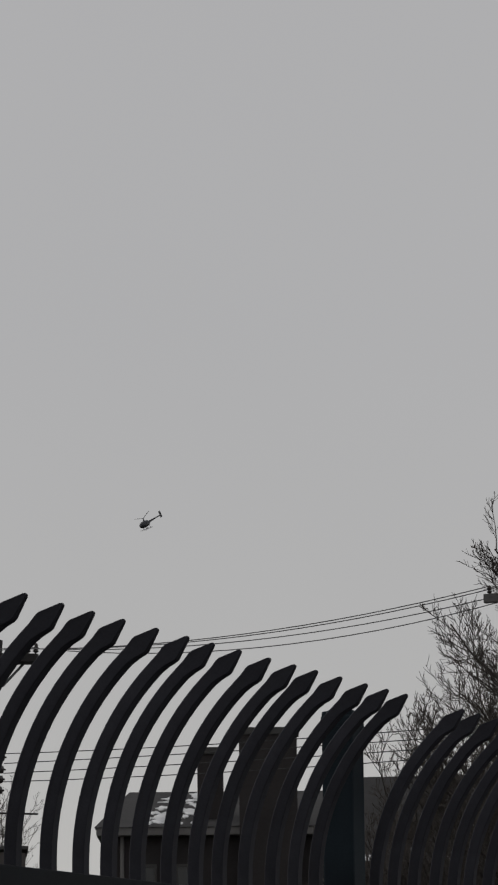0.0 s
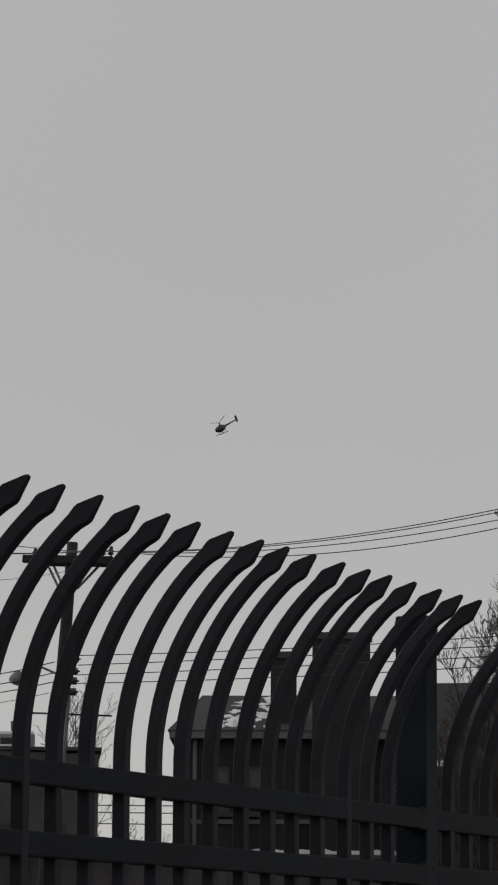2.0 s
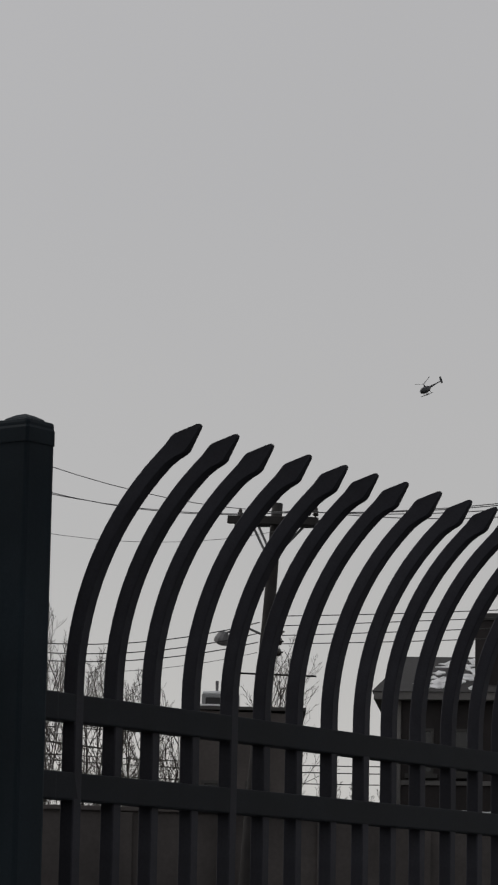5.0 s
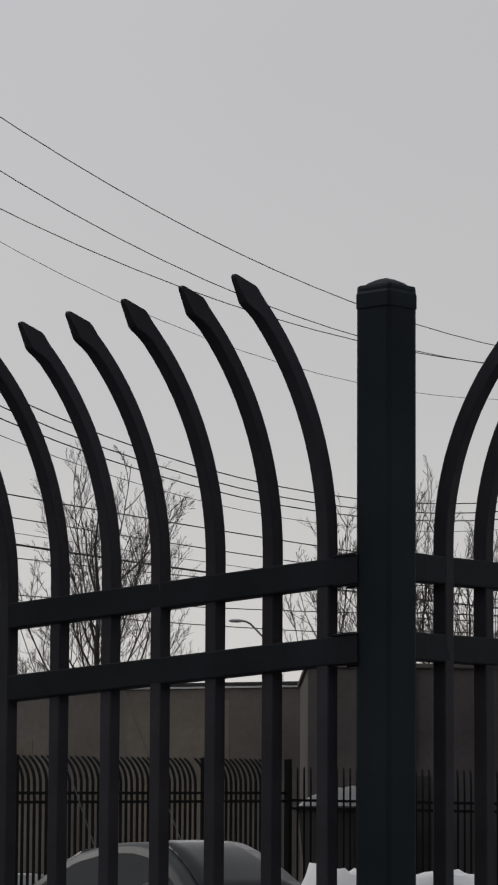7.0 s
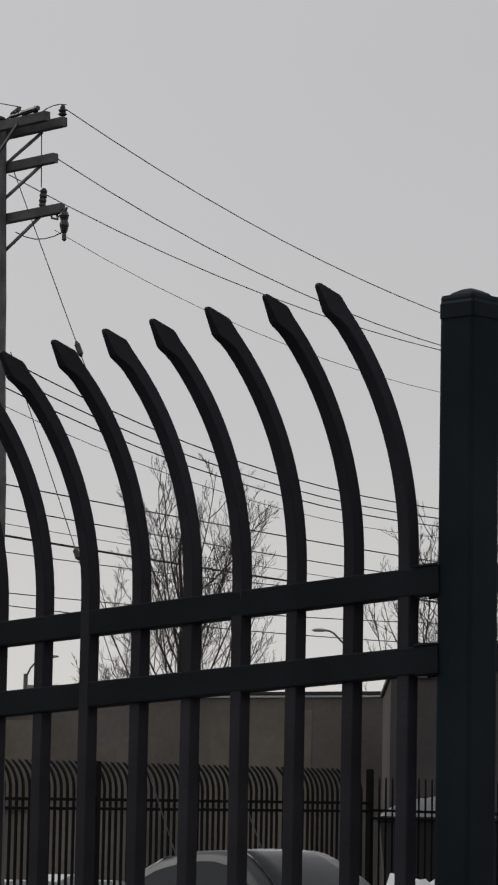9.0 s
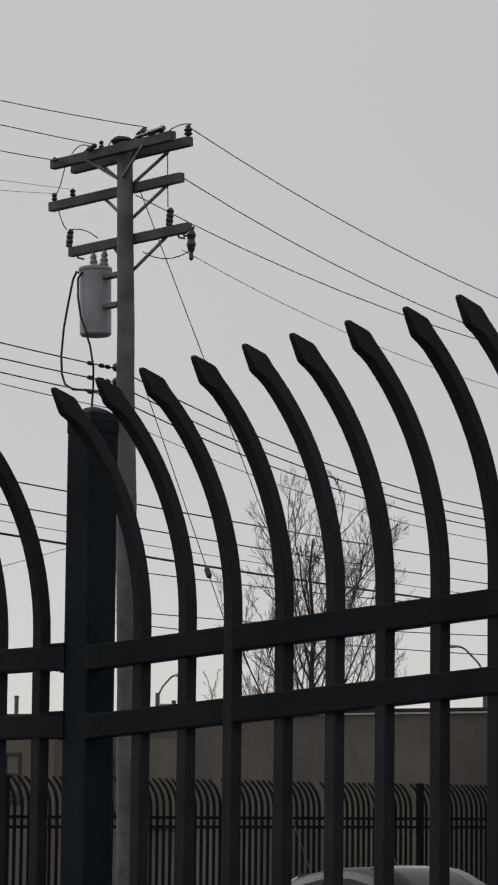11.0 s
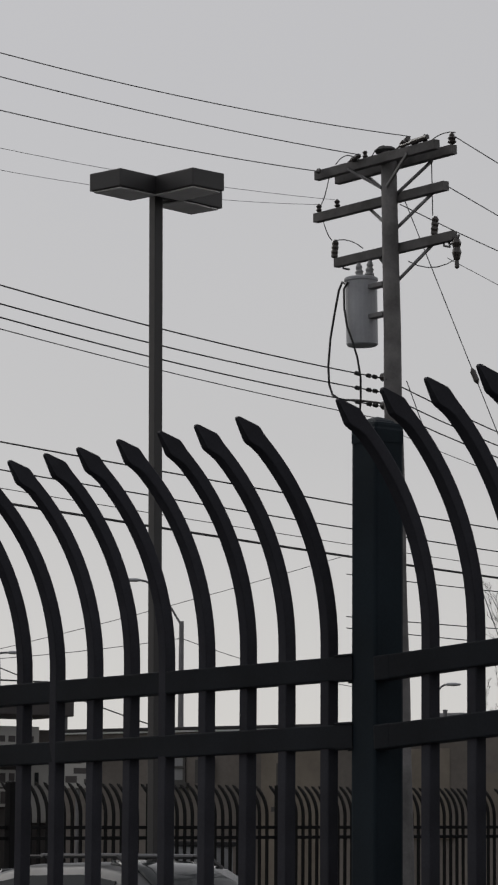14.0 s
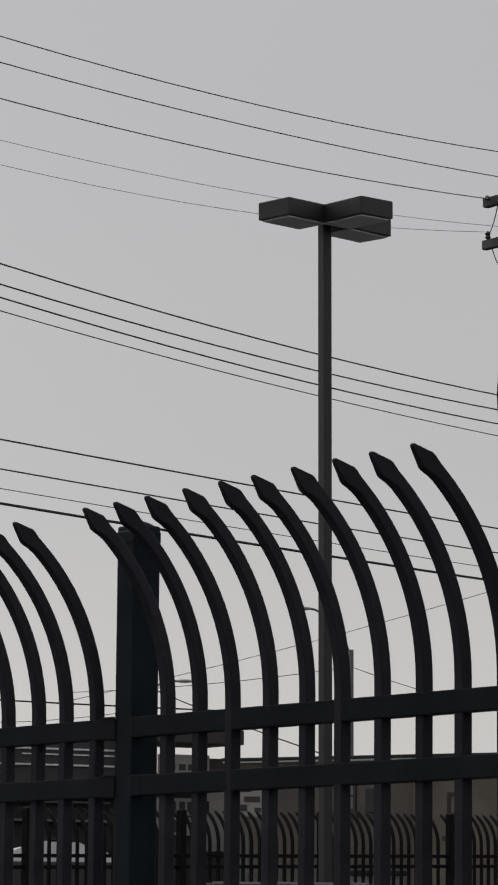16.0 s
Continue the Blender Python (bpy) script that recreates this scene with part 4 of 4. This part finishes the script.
# ---- snow heaps ----
def heap(x, y, lx, ly, h, seed, label, z0=-0.02):
    """A blunt mound: steep lumpy flanks and a nearly level, uneven crest."""
    bm = bmesh.new()
    rings, n = 9, 30
    rows = []
    for i in range(rings + 1):
        f = i / rings
        row = []
        for k in range(n):
            a = 2 * math.pi * k / n
            c, q = math.cos(a), math.sin(a)
            lump = 1 + 0.22 * noise.noise(Vector((c * 1.6 + seed, q * 1.6, f))) + 0.08 * noise.noise(Vector((c * 5 + seed, q * 5, f * 5)))
            reach = (1 - f ** 1.6) * lump
            level = h * min(1.0, 1.5 * f) ** 0.75
            bumps = 0.10 * noise.noise(Vector((c * reach * 2.2 + seed, q * reach * 2.2, 3.0))) + 0.05 * noise.noise(Vector((c * reach * 7, q * reach * 7 + seed, 1.0)))
            row.append(bm.verts.new((c * lx * reach, q * ly * reach, z0 + level + (bumps * h if f > 0.15 else 0))))
        rows.append(row)
    for r0, r1 in zip(rows, rows[1:]):
        for k in range(n):
            bm.faces.new((r0[k], r0[(k + 1) % n], r1[(k + 1) % n], r1[k]))
    bm.faces.new(rows[0][::-1])
    bmesh.ops.remove_doubles(bm, verts=bm.verts, dist=0.002)
    return tagged(part("snow_mound", bm, SNOW, m=pose(x, y, 0), smooth=True), label, "snow", "snow heaps")


for az, d, lx, ly, h, sd in ((0.98, 27.0, 0.6, 0.5, 1.30, 1.0), (-0.68, 27.5, 0.85, 0.6, 1.27, 2.0)):
    p = spot(az, d)
    heap(p.x, p.y, lx, ly, h, sd, "heap of ploughed old snow on the asphalt")
kerb = thing("kerb_wall", "low dark concrete kerb wall topped with old snow", "kerb", fence_base(FAR_START + FAR_OUT * 0.9, FAR_DIR, FAR_OUT))
part("wall", one_box(-12, 9.5, -0.2, 0.2, -0.05, 0.86, 0.02), BROWN_BRICK, kerb)
crest = [(-12 + 21.4 * k / 120, 1.02 + 0.12 * noise.noise(Vector((k * 0.3, 0.5, 4))) + 0.04 * noise.noise(Vector((k * 1.1, 2.5, 1)))) for k in range(121)]
ridge = prism(bmesh.new(), [(-12.02, 0.862)] + crest + [(9.42, 0.862)], -0.22, 0.22)
part("snow_ridge", ridge, SNOW, kerb, "ridge of old snow")


# The skip is made up, to carry a white patch at its height.
def stand_in_skip(at, turn, seed, label):
    t = thing("stand_in_skip", label, "skip", pose(at.x, at.y, 0, 0, 0, turn), "skips")
    body = part("body", prism(bmesh.new(), [(-0.75, -0.06), (0.75, -0.06), (0.95, 2.0), (-0.95, 2.0)], -0.6, 0.6), SIGN_DARK, t)
    for x in (-0.55, 0.0, 0.55):
        part("rib", one_box(x - 0.04, x + 0.04, -0.66, -0.602, 0.1, 1.95, 0.01), SIGN_DARK, body)
    part("rim", one_box(-1.0, 1.0, -0.65, 0.65, 2.0, 2.08, 0.02), SIGN_DARK, t)
    crest = [(-0.9 + 1.8 * k / 24, 2.12 + 0.28 * math.sin(math.pi * k / 24) ** 0.7 + 0.05 * noise.noise(Vector((k * 0.6, seed, 1)))) for k in range(25)]
    part("snow", prism(bmesh.new(), [(-0.92, 2.08)] + crest + [(0.92, 2.08)], -0.58, 0.58), SNOW, t, "heap of white snow")
    return t


stand_in_skip(spot(0.75, 53.05), 3, 1, "made-up dark skip that holds up a white snow heap by the garage")
stand_in_skip(spot(17.6, 52.0), 24, 6, "made-up dark skip that holds up a white snow heap near the shop")
p = spot(12.15, 43.0)
cabinet = thing("utility_cabinet", "grey steel utility cabinet behind the far fence", "cabinet", pose(p.x, p.y, 0, 0, 0, 30))
part("body", one_box(-0.42, 0.42, -0.3, 0.3, 0, 1.85, 0.02), GREY_PANEL, cabinet)
part("lid", one_box(-0.45, 0.45, -0.33, 0.33, 1.85, 1.92, 0.02), RUBBER, cabinet)
part("door", one_box(-0.38, 0.38, -0.318, -0.302, 0.15, 1.78, 0.006), GREY_PANEL, cabinet)


# ---- parked cars ----
def car(at, heading, paint, label, crown, wagon):
    """x is forward; crown is the cabin's outline in (x, z), from the tail to the foot of the windscreen."""
    c = thing("car", label, "car", pose(at.x, at.y, 0, 0, 0, heading))
    belt, w = crown[0][1], 0.89
    outline = [(-2.2, 0.32), (-2.27, 0.55), (-2.22, belt - 0.06), (-1.95, belt + 0.015), (0.95, belt + 0.01), (1.6, belt - 0.07), (2.1, belt - 0.2), (2.3, 0.62), (2.25, 0.3)]
    bm = prism(bmesh.new(), outline, -w, w)
    bmesh.ops.bevel(bm, geom=list(bm.edges), offset=0.09, segments=3, affect="EDGES", profile=0.55)
    part("body", bm, paint, c, smooth=True)

    def height(x):
        for (x0, z0), (x1, z1) in zip(crown, crown[1:]):
            if x <= x1:
                f = (x - x0) / (x1 - x0)
                return z0 + (z1 - z0) * f
        return crown[-1][1]

    def side(z):
        return w - 0.05 - 0.36 * max(0.0, z - belt)

    xs = [crown[0][0] + (crown[-1][0] - crown[0][0]) * k / 28 for k in range(29)]
    zs = [(height(x - 0.07) + height(x) * 2 + height(x + 0.07)) / 4 for x in xs]
    bm = bmesh.new()
    rows = []
    for x, z in zip(xs, zs):
        y = side(z - 0.05)
        half = [(side(belt - 0.04), belt - 0.04), ((side(belt) + y) / 2, (belt + z - 0.05) / 2), (y, max(belt - 0.02, z - 0.06)), (y - 0.05, max(belt - 0.015, z - 0.02)), (y * 0.75, z), (0, z + 0.015)]
        full = half + [(-a, b) for a, b in half[-2::-1]]
        rows.append([bm.verts.new((x, a, b)) for a, b in full])
    for r0, r1 in zip(rows, rows[1:]):
        for k in range(len(r0) - 1):
            bm.faces.new((r0[k], r0[k + 1], r1[k + 1], r1[k]))
    part("cabin", bm, paint, c, smooth=True)

    def skin(name, pts_in, pts_out):
        g = bmesh.new()
        a, b = [g.verts.new(p) for p in pts_in], [g.verts.new(p) for p in pts_out]
        g.faces.new(b)
        g.faces.new(a[::-1])
        for k in range(len(a)):
            g.faces.new((a[k], b[k], b[(k + 1) % len(a)], a[(k + 1) % len(a)]))
        part(name, g, CAR_GLASS, c, "dark tinted glass")

    x_lo, x_hi = crown[0][0] + (0.12 if wagon else 0.28), crown[-1][0] - 0.16
    cuts = [x_lo, -0.85, 0.08, x_hi] if wagon else [x_lo, -0.38, x_hi]
    for s in (-1, 1):
        for x0, x1 in zip(cuts, cuts[1:]):
            n = 8
            top = [(x0 + 0.04 + (x1 - x0 - 0.08) * k / n) for k in range(n + 1)]
            line = [(x, max(belt + 0.07, min(height(x + 0.06), height(x - 0.06), height(x)) - 0.11)) for x in top] + [(top[-1], belt + 0.05), (top[0], belt + 0.05)]
            skin("side_window", [(x, s * (side(z) - 0.02), z) for x, z in line], [(x, s * (side(z) + 0.008), z) for x, z in line])
        part("wing_mirror", one_box(0.62, 0.78, w if s > 0 else -w - 0.2, w + 0.2 if s > 0 else -w, belt + 0.02, belt + 0.16, 0.03), paint, c)
        for x in (-1.35, 1.42):
            wheel = part("wheel", lathe(bmesh.new(), [(0.2, -0.1), (0.32, -0.1), (0.335, -0.05), (0.335, 0.05), (0.32, 0.1), (0.2, 0.1)], 22, pose(0, 0, 0, 90, 0, 0)), TYRE, c, m=pose(x, s * (w - 0.1), 0.335))
            part("rim", lathe(bmesh.new(), [(0.2, -0.11), (0.19, -0.112), (0.05, -0.08), (0.05, 0.08), (0.19, 0.112), (0.2, 0.11)], 16, pose(0, 0, 0, 90, 0, 0)), CHROME, wheel)
        part("headlight", one_box(2.1, 2.27, w - 0.36 if s > 0 else -w + 0.06, w - 0.06 if s > 0 else -w + 0.36, 0.62, 0.76, 0.03), LENS, c)
        if wagon:
            r = height(-0.8)
            part("roof_rail", tube(bmesh.new(), [(-1.65, s * 0.55, r - 0.06), (-1.5, s * 0.55, r + 0.06), (-0.1, s * 0.55, r + 0.06), (0.1, s * 0.55, r - 0.05)], 0.018, 6), RUBBER, c)
    for name, a0, a1 in (("windscreen", crown[-1][0] - 0.05, crown[-4][0] + 0.12), ("rear_window", crown[0][0] + 0.06, crown[2][0])):
        n, across = 6, 6
        up = 1 if name == "windscreen" else -1
        g = bmesh.new()
        layers = []
        for lift in (-0.02, 0.028):
            grid = []
            for k in range(n + 1):
                x = a0 + (a1 - a0) * k / n
                half = side(height(x)) - 0.13
                grid.append([g.verts.new((x + up * lift, half * (2 * q / across - 1), height(x) + lift + 0.012 * (1 - (2 * q / across - 1) ** 2))) for q in range(across + 1)])
            layers.append(grid)
        for grid in layers:
            for k in range(n):
                for q in range(across):
                    g.faces.new((grid[k][q], grid[k + 1][q], grid[k + 1][q + 1], grid[k][q + 1]))
        lo, hi = layers
        for k in range(n):
            for q in (0, across):
                g.faces.new((lo[k][q], lo[k + 1][q], hi[k + 1][q], hi[k][q]))
        for q in range(across):
            for k in (0, n):
                g.faces.new((lo[k][q], lo[k][q + 1], hi[k][q + 1], hi[k][q]))
        part(name, g, CAR_GLASS, c, "dark tinted glass", smooth=True)
    if wagon:
        for x in (-1.2, -0.35):
            part("cross_bar", tube(bmesh.new(), [(x, -0.58, r + 0.07), (x, 0.58, r + 0.07)], 0.02, 6), STEEL, c)
    return c


SEDAN = [(-1.75, 0.95), (-1.35, 1.22), (-0.95, 1.41), (-0.5, 1.50), (0.0, 1.515), (0.35, 1.46), (0.72, 1.27), (1.15, 0.96)]
ESTATE = [(-2.15, 0.98), (-2.05, 1.28), (-1.88, 1.52), (-1.4, 1.595), (-0.4, 1.61), (0.12, 1.55), (0.6, 1.31), (1.12, 0.99)]
car(spot(3.72, 33.5), -46, GREY_CAR, "grey sedan parked on the lot beside the far fence", SEDAN, False)
car(spot(12.6, 30.0), -38, SILVER_CAR, "silver estate car with roof rails parked on the lot", ESTATE, True)


# ---- bare winter trees ----
def bare_tree(at, height, spread, seed, label, trunk_r=0.16, first=0.22, limbs=16, rise_by=0.55, finest=0.0055, low=0.30, shoots=(12, 7, 5)):
    """A tapering leader with limbs that sweep out and up to the crown's uneven outline; every branch forks along its own line."""
    rnd = random.Random(seed)
    t = thing("bare_tree", label, "tree", pose(at.x, at.y, 0))
    wood, twig = bmesh.new(), bmesh.new()
    z_mid, z_half = height * (1 + low) / 2, height * (1 - low) / 2

    def fork(pts, length, level):
        """Side shoots along a branch, alternating, bent back towards the light."""
        count = shoots[level - 1]
        for k in range(count):
            f = 0.22 + 0.78 * (k + rnd.uniform(0.1, 0.9)) / count
            i = min(int(f * (len(pts) - 1)), len(pts) - 2)
            base = pts[i].lerp(pts[i + 1], f * (len(pts) - 1) - i)
            along = (pts[i + 1] - pts[i]).normalized()
            turn = along.orthogonal().normalized()
            turn.rotate(Matrix.Rotation(rnd.uniform(0, 2 * math.pi), 3, along))
            d = (along * 0.72 + turn * rnd.uniform(0.45, 0.85) + Vector((0, 0, 0.18))).normalized()
            size = length * (0.46, 0.42, 0.46, 0.48)[level] * rnd.uniform(0.55, 1.15) * (1.2 - 0.6 * f)
            q, line = base.copy(), [base.copy()]
            steps = 4 if level < 2 else 3
            for n in range(steps):
                d = (d + Vector((rnd.uniform(-1, 1), rnd.uniform(-1, 1), rnd.uniform(-0.6, 1.0))) * 0.16 + Vector((0, 0, 0.07))).normalized()
                q = q + d * (size / steps)
                line.append(q.copy())
            r = max(finest, (0.0, 0.012, 0.0075, 0.0)[level] * min(1.3, size + 0.2))
            tube(twig, line, [r + (finest * 0.7 - r) * n / steps for n in range(steps + 1)], 3, closed=False)
            if level < 3:
                fork(line, size, level + 1)

    lean = Vector((rnd.uniform(-0.03, 0.03), rnd.uniform(-0.03, 0.03), 1))
    stem = [Vector((0.05 * math.sin(k * 1.9 + seed), 0.05 * math.cos(k * 1.3 + seed), 0)) * min(1, k / 3) + lean * (height * 0.86 * k / 12) - Vector((0, 0, 0.1)) for k in range(13)]
    tube(wood, stem, [trunk_r * (1 - 0.9 * k / 12) + finest for k in range(13)], 8)
    fork(stem[6:], height * 0.30, 1)
    for k in range(limbs):
        f = first + (0.80 - first) * (k + rnd.uniform(0, 0.8)) / limbs
        i = min(int(f * 12), 11)
        base = stem[i].lerp(stem[i + 1], f * 12 - i)
        a = k * 2.39996 + rnd.uniform(-0.4, 0.4)
        z_end = min(height * rnd.uniform(0.93, 1.0), base.z + height * rise_by * rnd.uniform(0.35, 0.8) * (1.1 - 0.5 * f))
        g = max(0.12, 1 - ((z_end - z_mid) / z_half) ** 2)
        out = spread * math.sqrt(g) * rnd.uniform(0.72, 1.08)
        tip = Vector((math.cos(a) * out, math.sin(a) * out, z_end))
        bend = base.lerp(tip, 0.5) + Vector((math.cos(a) * out * 0.18, math.sin(a) * out * 0.18, -0.10 * (z_end - base.z)))
        line = []
        for n in range(8):
            w = n / 7
            p = base * (1 - w) ** 2 + bend * 2 * w * (1 - w) + tip * w * w
            line.append(p + Vector((rnd.uniform(-1, 1), rnd.uniform(-1, 1), rnd.uniform(-1, 1))) * 0.05 * w)
        r = trunk_r * 0.26 * (1 - 0.55 * f)
        tube(wood, line, [r * (1 - 0.85 * n / 7) + finest for n in range(8)], 5)
        fork(line, (tip - base).length, 1)
    part("trunk", wood, BARK, t)
    part("crown", twig, TWIG, t, "bare tangled twigs")
    return t


TREE = "leafless winter tree with fine tangled twigs"
bare_tree(spot(5.25, 74), 10.5, 1.9, 3, "leafless winter tree with upright limbs behind the tan building", 0.14, 0.30, 22, 0.62, 0.0042, 0.30, (11, 6, 5))
bare_tree(spot(-16.5, 44), 11.3, 3.3, 7, "large leafless tree with arching limbs and fine twigs", 0.22, 0.18, 70, 0.34, 0.0046, 0.12, (14, 9, 5))
bare_tree(spot(-13.5, 49), 9.2, 2.0, 8, "leafless tree with a dense tangle of twigs", 0.13, 0.20, 46, 0.42, 0.005, 0.2, (12, 8, 5))
bare_tree(spot(-11.9, 56), 8.5, 1.7, 29, "small leafless tree with dense twigs", 0.12, 0.20, 34, 0.45, 0.0052, 0.2, (12, 7, 5))
for az, d, h, sp, sd in ((1.15, 70, 8.5, 1.25, 11), (0.35, 71, 8.2, 1.0, 34), (-0.45, 68, 8.7, 1.0, 12), (-1.3, 66, 8.1, 0.9, 13), (-2.1, 68, 7.7, 0.9, 14), (-2.7, 70, 7.2, 0.8, 15), (-4.65, 78, 9.5, 0.7, 21), (-3.75, 80, 7.4, 0.9, 22), (-5.0, 74, 5.6, 1.3, 31), (-5.75, 75, 5.9, 1.4, 32), (-6.3, 76, 5.4, 1.3, 33), (18.2, 95, 5.9, 2.6, 18), (17.2, 97, 5.4, 2.0, 23), (6.9, 86, 6.4, 2.0, 20)):
    bare_tree(spot(az, d), h, sp, sd, TREE, 0.07, 0.15, 7, 0.95, 0.0048, 0.15, (9, 6, 4))

# ---- unseen blocks added round the viewpoint to keep low sky light off the fence ----
for at, size, turn, label in (((-4, -24), (46, 10, 9.5), 0, "unseen dark block behind the viewpoint, added to cut low sky light"), ((-34, -2), (26, 10, 8.0), 80, "unseen dark block on the left, added to cut low sky light"), ((36, -4), (30, 10, 8.5), -78, "unseen dark block on the right, added to cut low sky light")):
    t = thing("unseen_light_blocker", label, "building", pose(at[0], at[1], 0, 0, 0, turn))
    part("wall", one_box(-size[0] / 2, size[0] / 2, -size[1] / 2, size[1] / 2, -0.2, size[2]), HOUSE_BRICK, t)
    part("roof", one_box(-size[0] / 2 - 0.2, size[0] / 2 + 0.2, -size[1] / 2 - 0.2, size[1] / 2 + 0.2, size[2], size[2] + 0.3, 0.03), SHINGLE, t)

# ---- helicopter ----
HELI = rise(-7.16, 10.50, 900.0)
heli = thing("helicopter", "small dark helicopter in flight far off in the grey sky", "helicopter", Matrix.Translation(HELI) @ pose(0, 0, 0, 0, 0, -6.61 + 215) @ pose(0, 0, 0, 0, 27, 0) @ Matrix.Diagonal((0.95, 0.95, 0.95, 1)))
bm = lathe(bmesh.new(), [(0.1, 2.2), (0.6, 1.9), (0.95, 1.1), (1.05, 0.1), (0.9, -0.9), (0.5, -1.6), (0.25, -1.9)], 14, pose(0, 0, 0, 0, 90, 0))
part("fuselage", bm, HELI_DARK, heli, smooth=True)
part("tail_boom", tube(bmesh.new(), [(-1.4, 0, 0.15), (-4.0, 0, 0.3), (-6.4, 0, 0.45)], [0.36, 0.22, 0.13], 8), HELI_DARK, heli)
part("tail_fin", one_box(-6.9, -6.2, -0.06, 0.06, -0.3, 1.7, 0.03), HELI_DARK, heli)
part("stabiliser", one_box(-5.5, -5.0, -0.9, 0.9, 0.3, 0.38, 0.02), HELI_DARK, heli)
part("rotor_mast", tube(bmesh.new(), [(0, 0, 0.8), (0, 0, 1.75)], [0.3, 0.12], 8), HELI_DARK, heli)
for a in (20, 200):
    part("rotor_blade", one_box(0.1, 4.9, -0.14, 0.14, 1.7, 1.76), HELI_DARK, heli, m=pose(0, 0, 0, 0, -14, a))
for s in (-1, 1):
    skid = part("skid", tube(bmesh.new(), [(1.9, s * 0.95, -1.4), (1.5, s * 0.95, -1.55), (-1.4, s * 0.95, -1.55)], 0.07, 6), HELI_DARK, heli)
    for x in (0.8, -0.8):
        part("skid_strut", tube(bmesh.new(), [(x, s * 0.5, -0.7), (x, s * 0.95, -1.55)], 0.06, 5), HELI_DARK, skid)
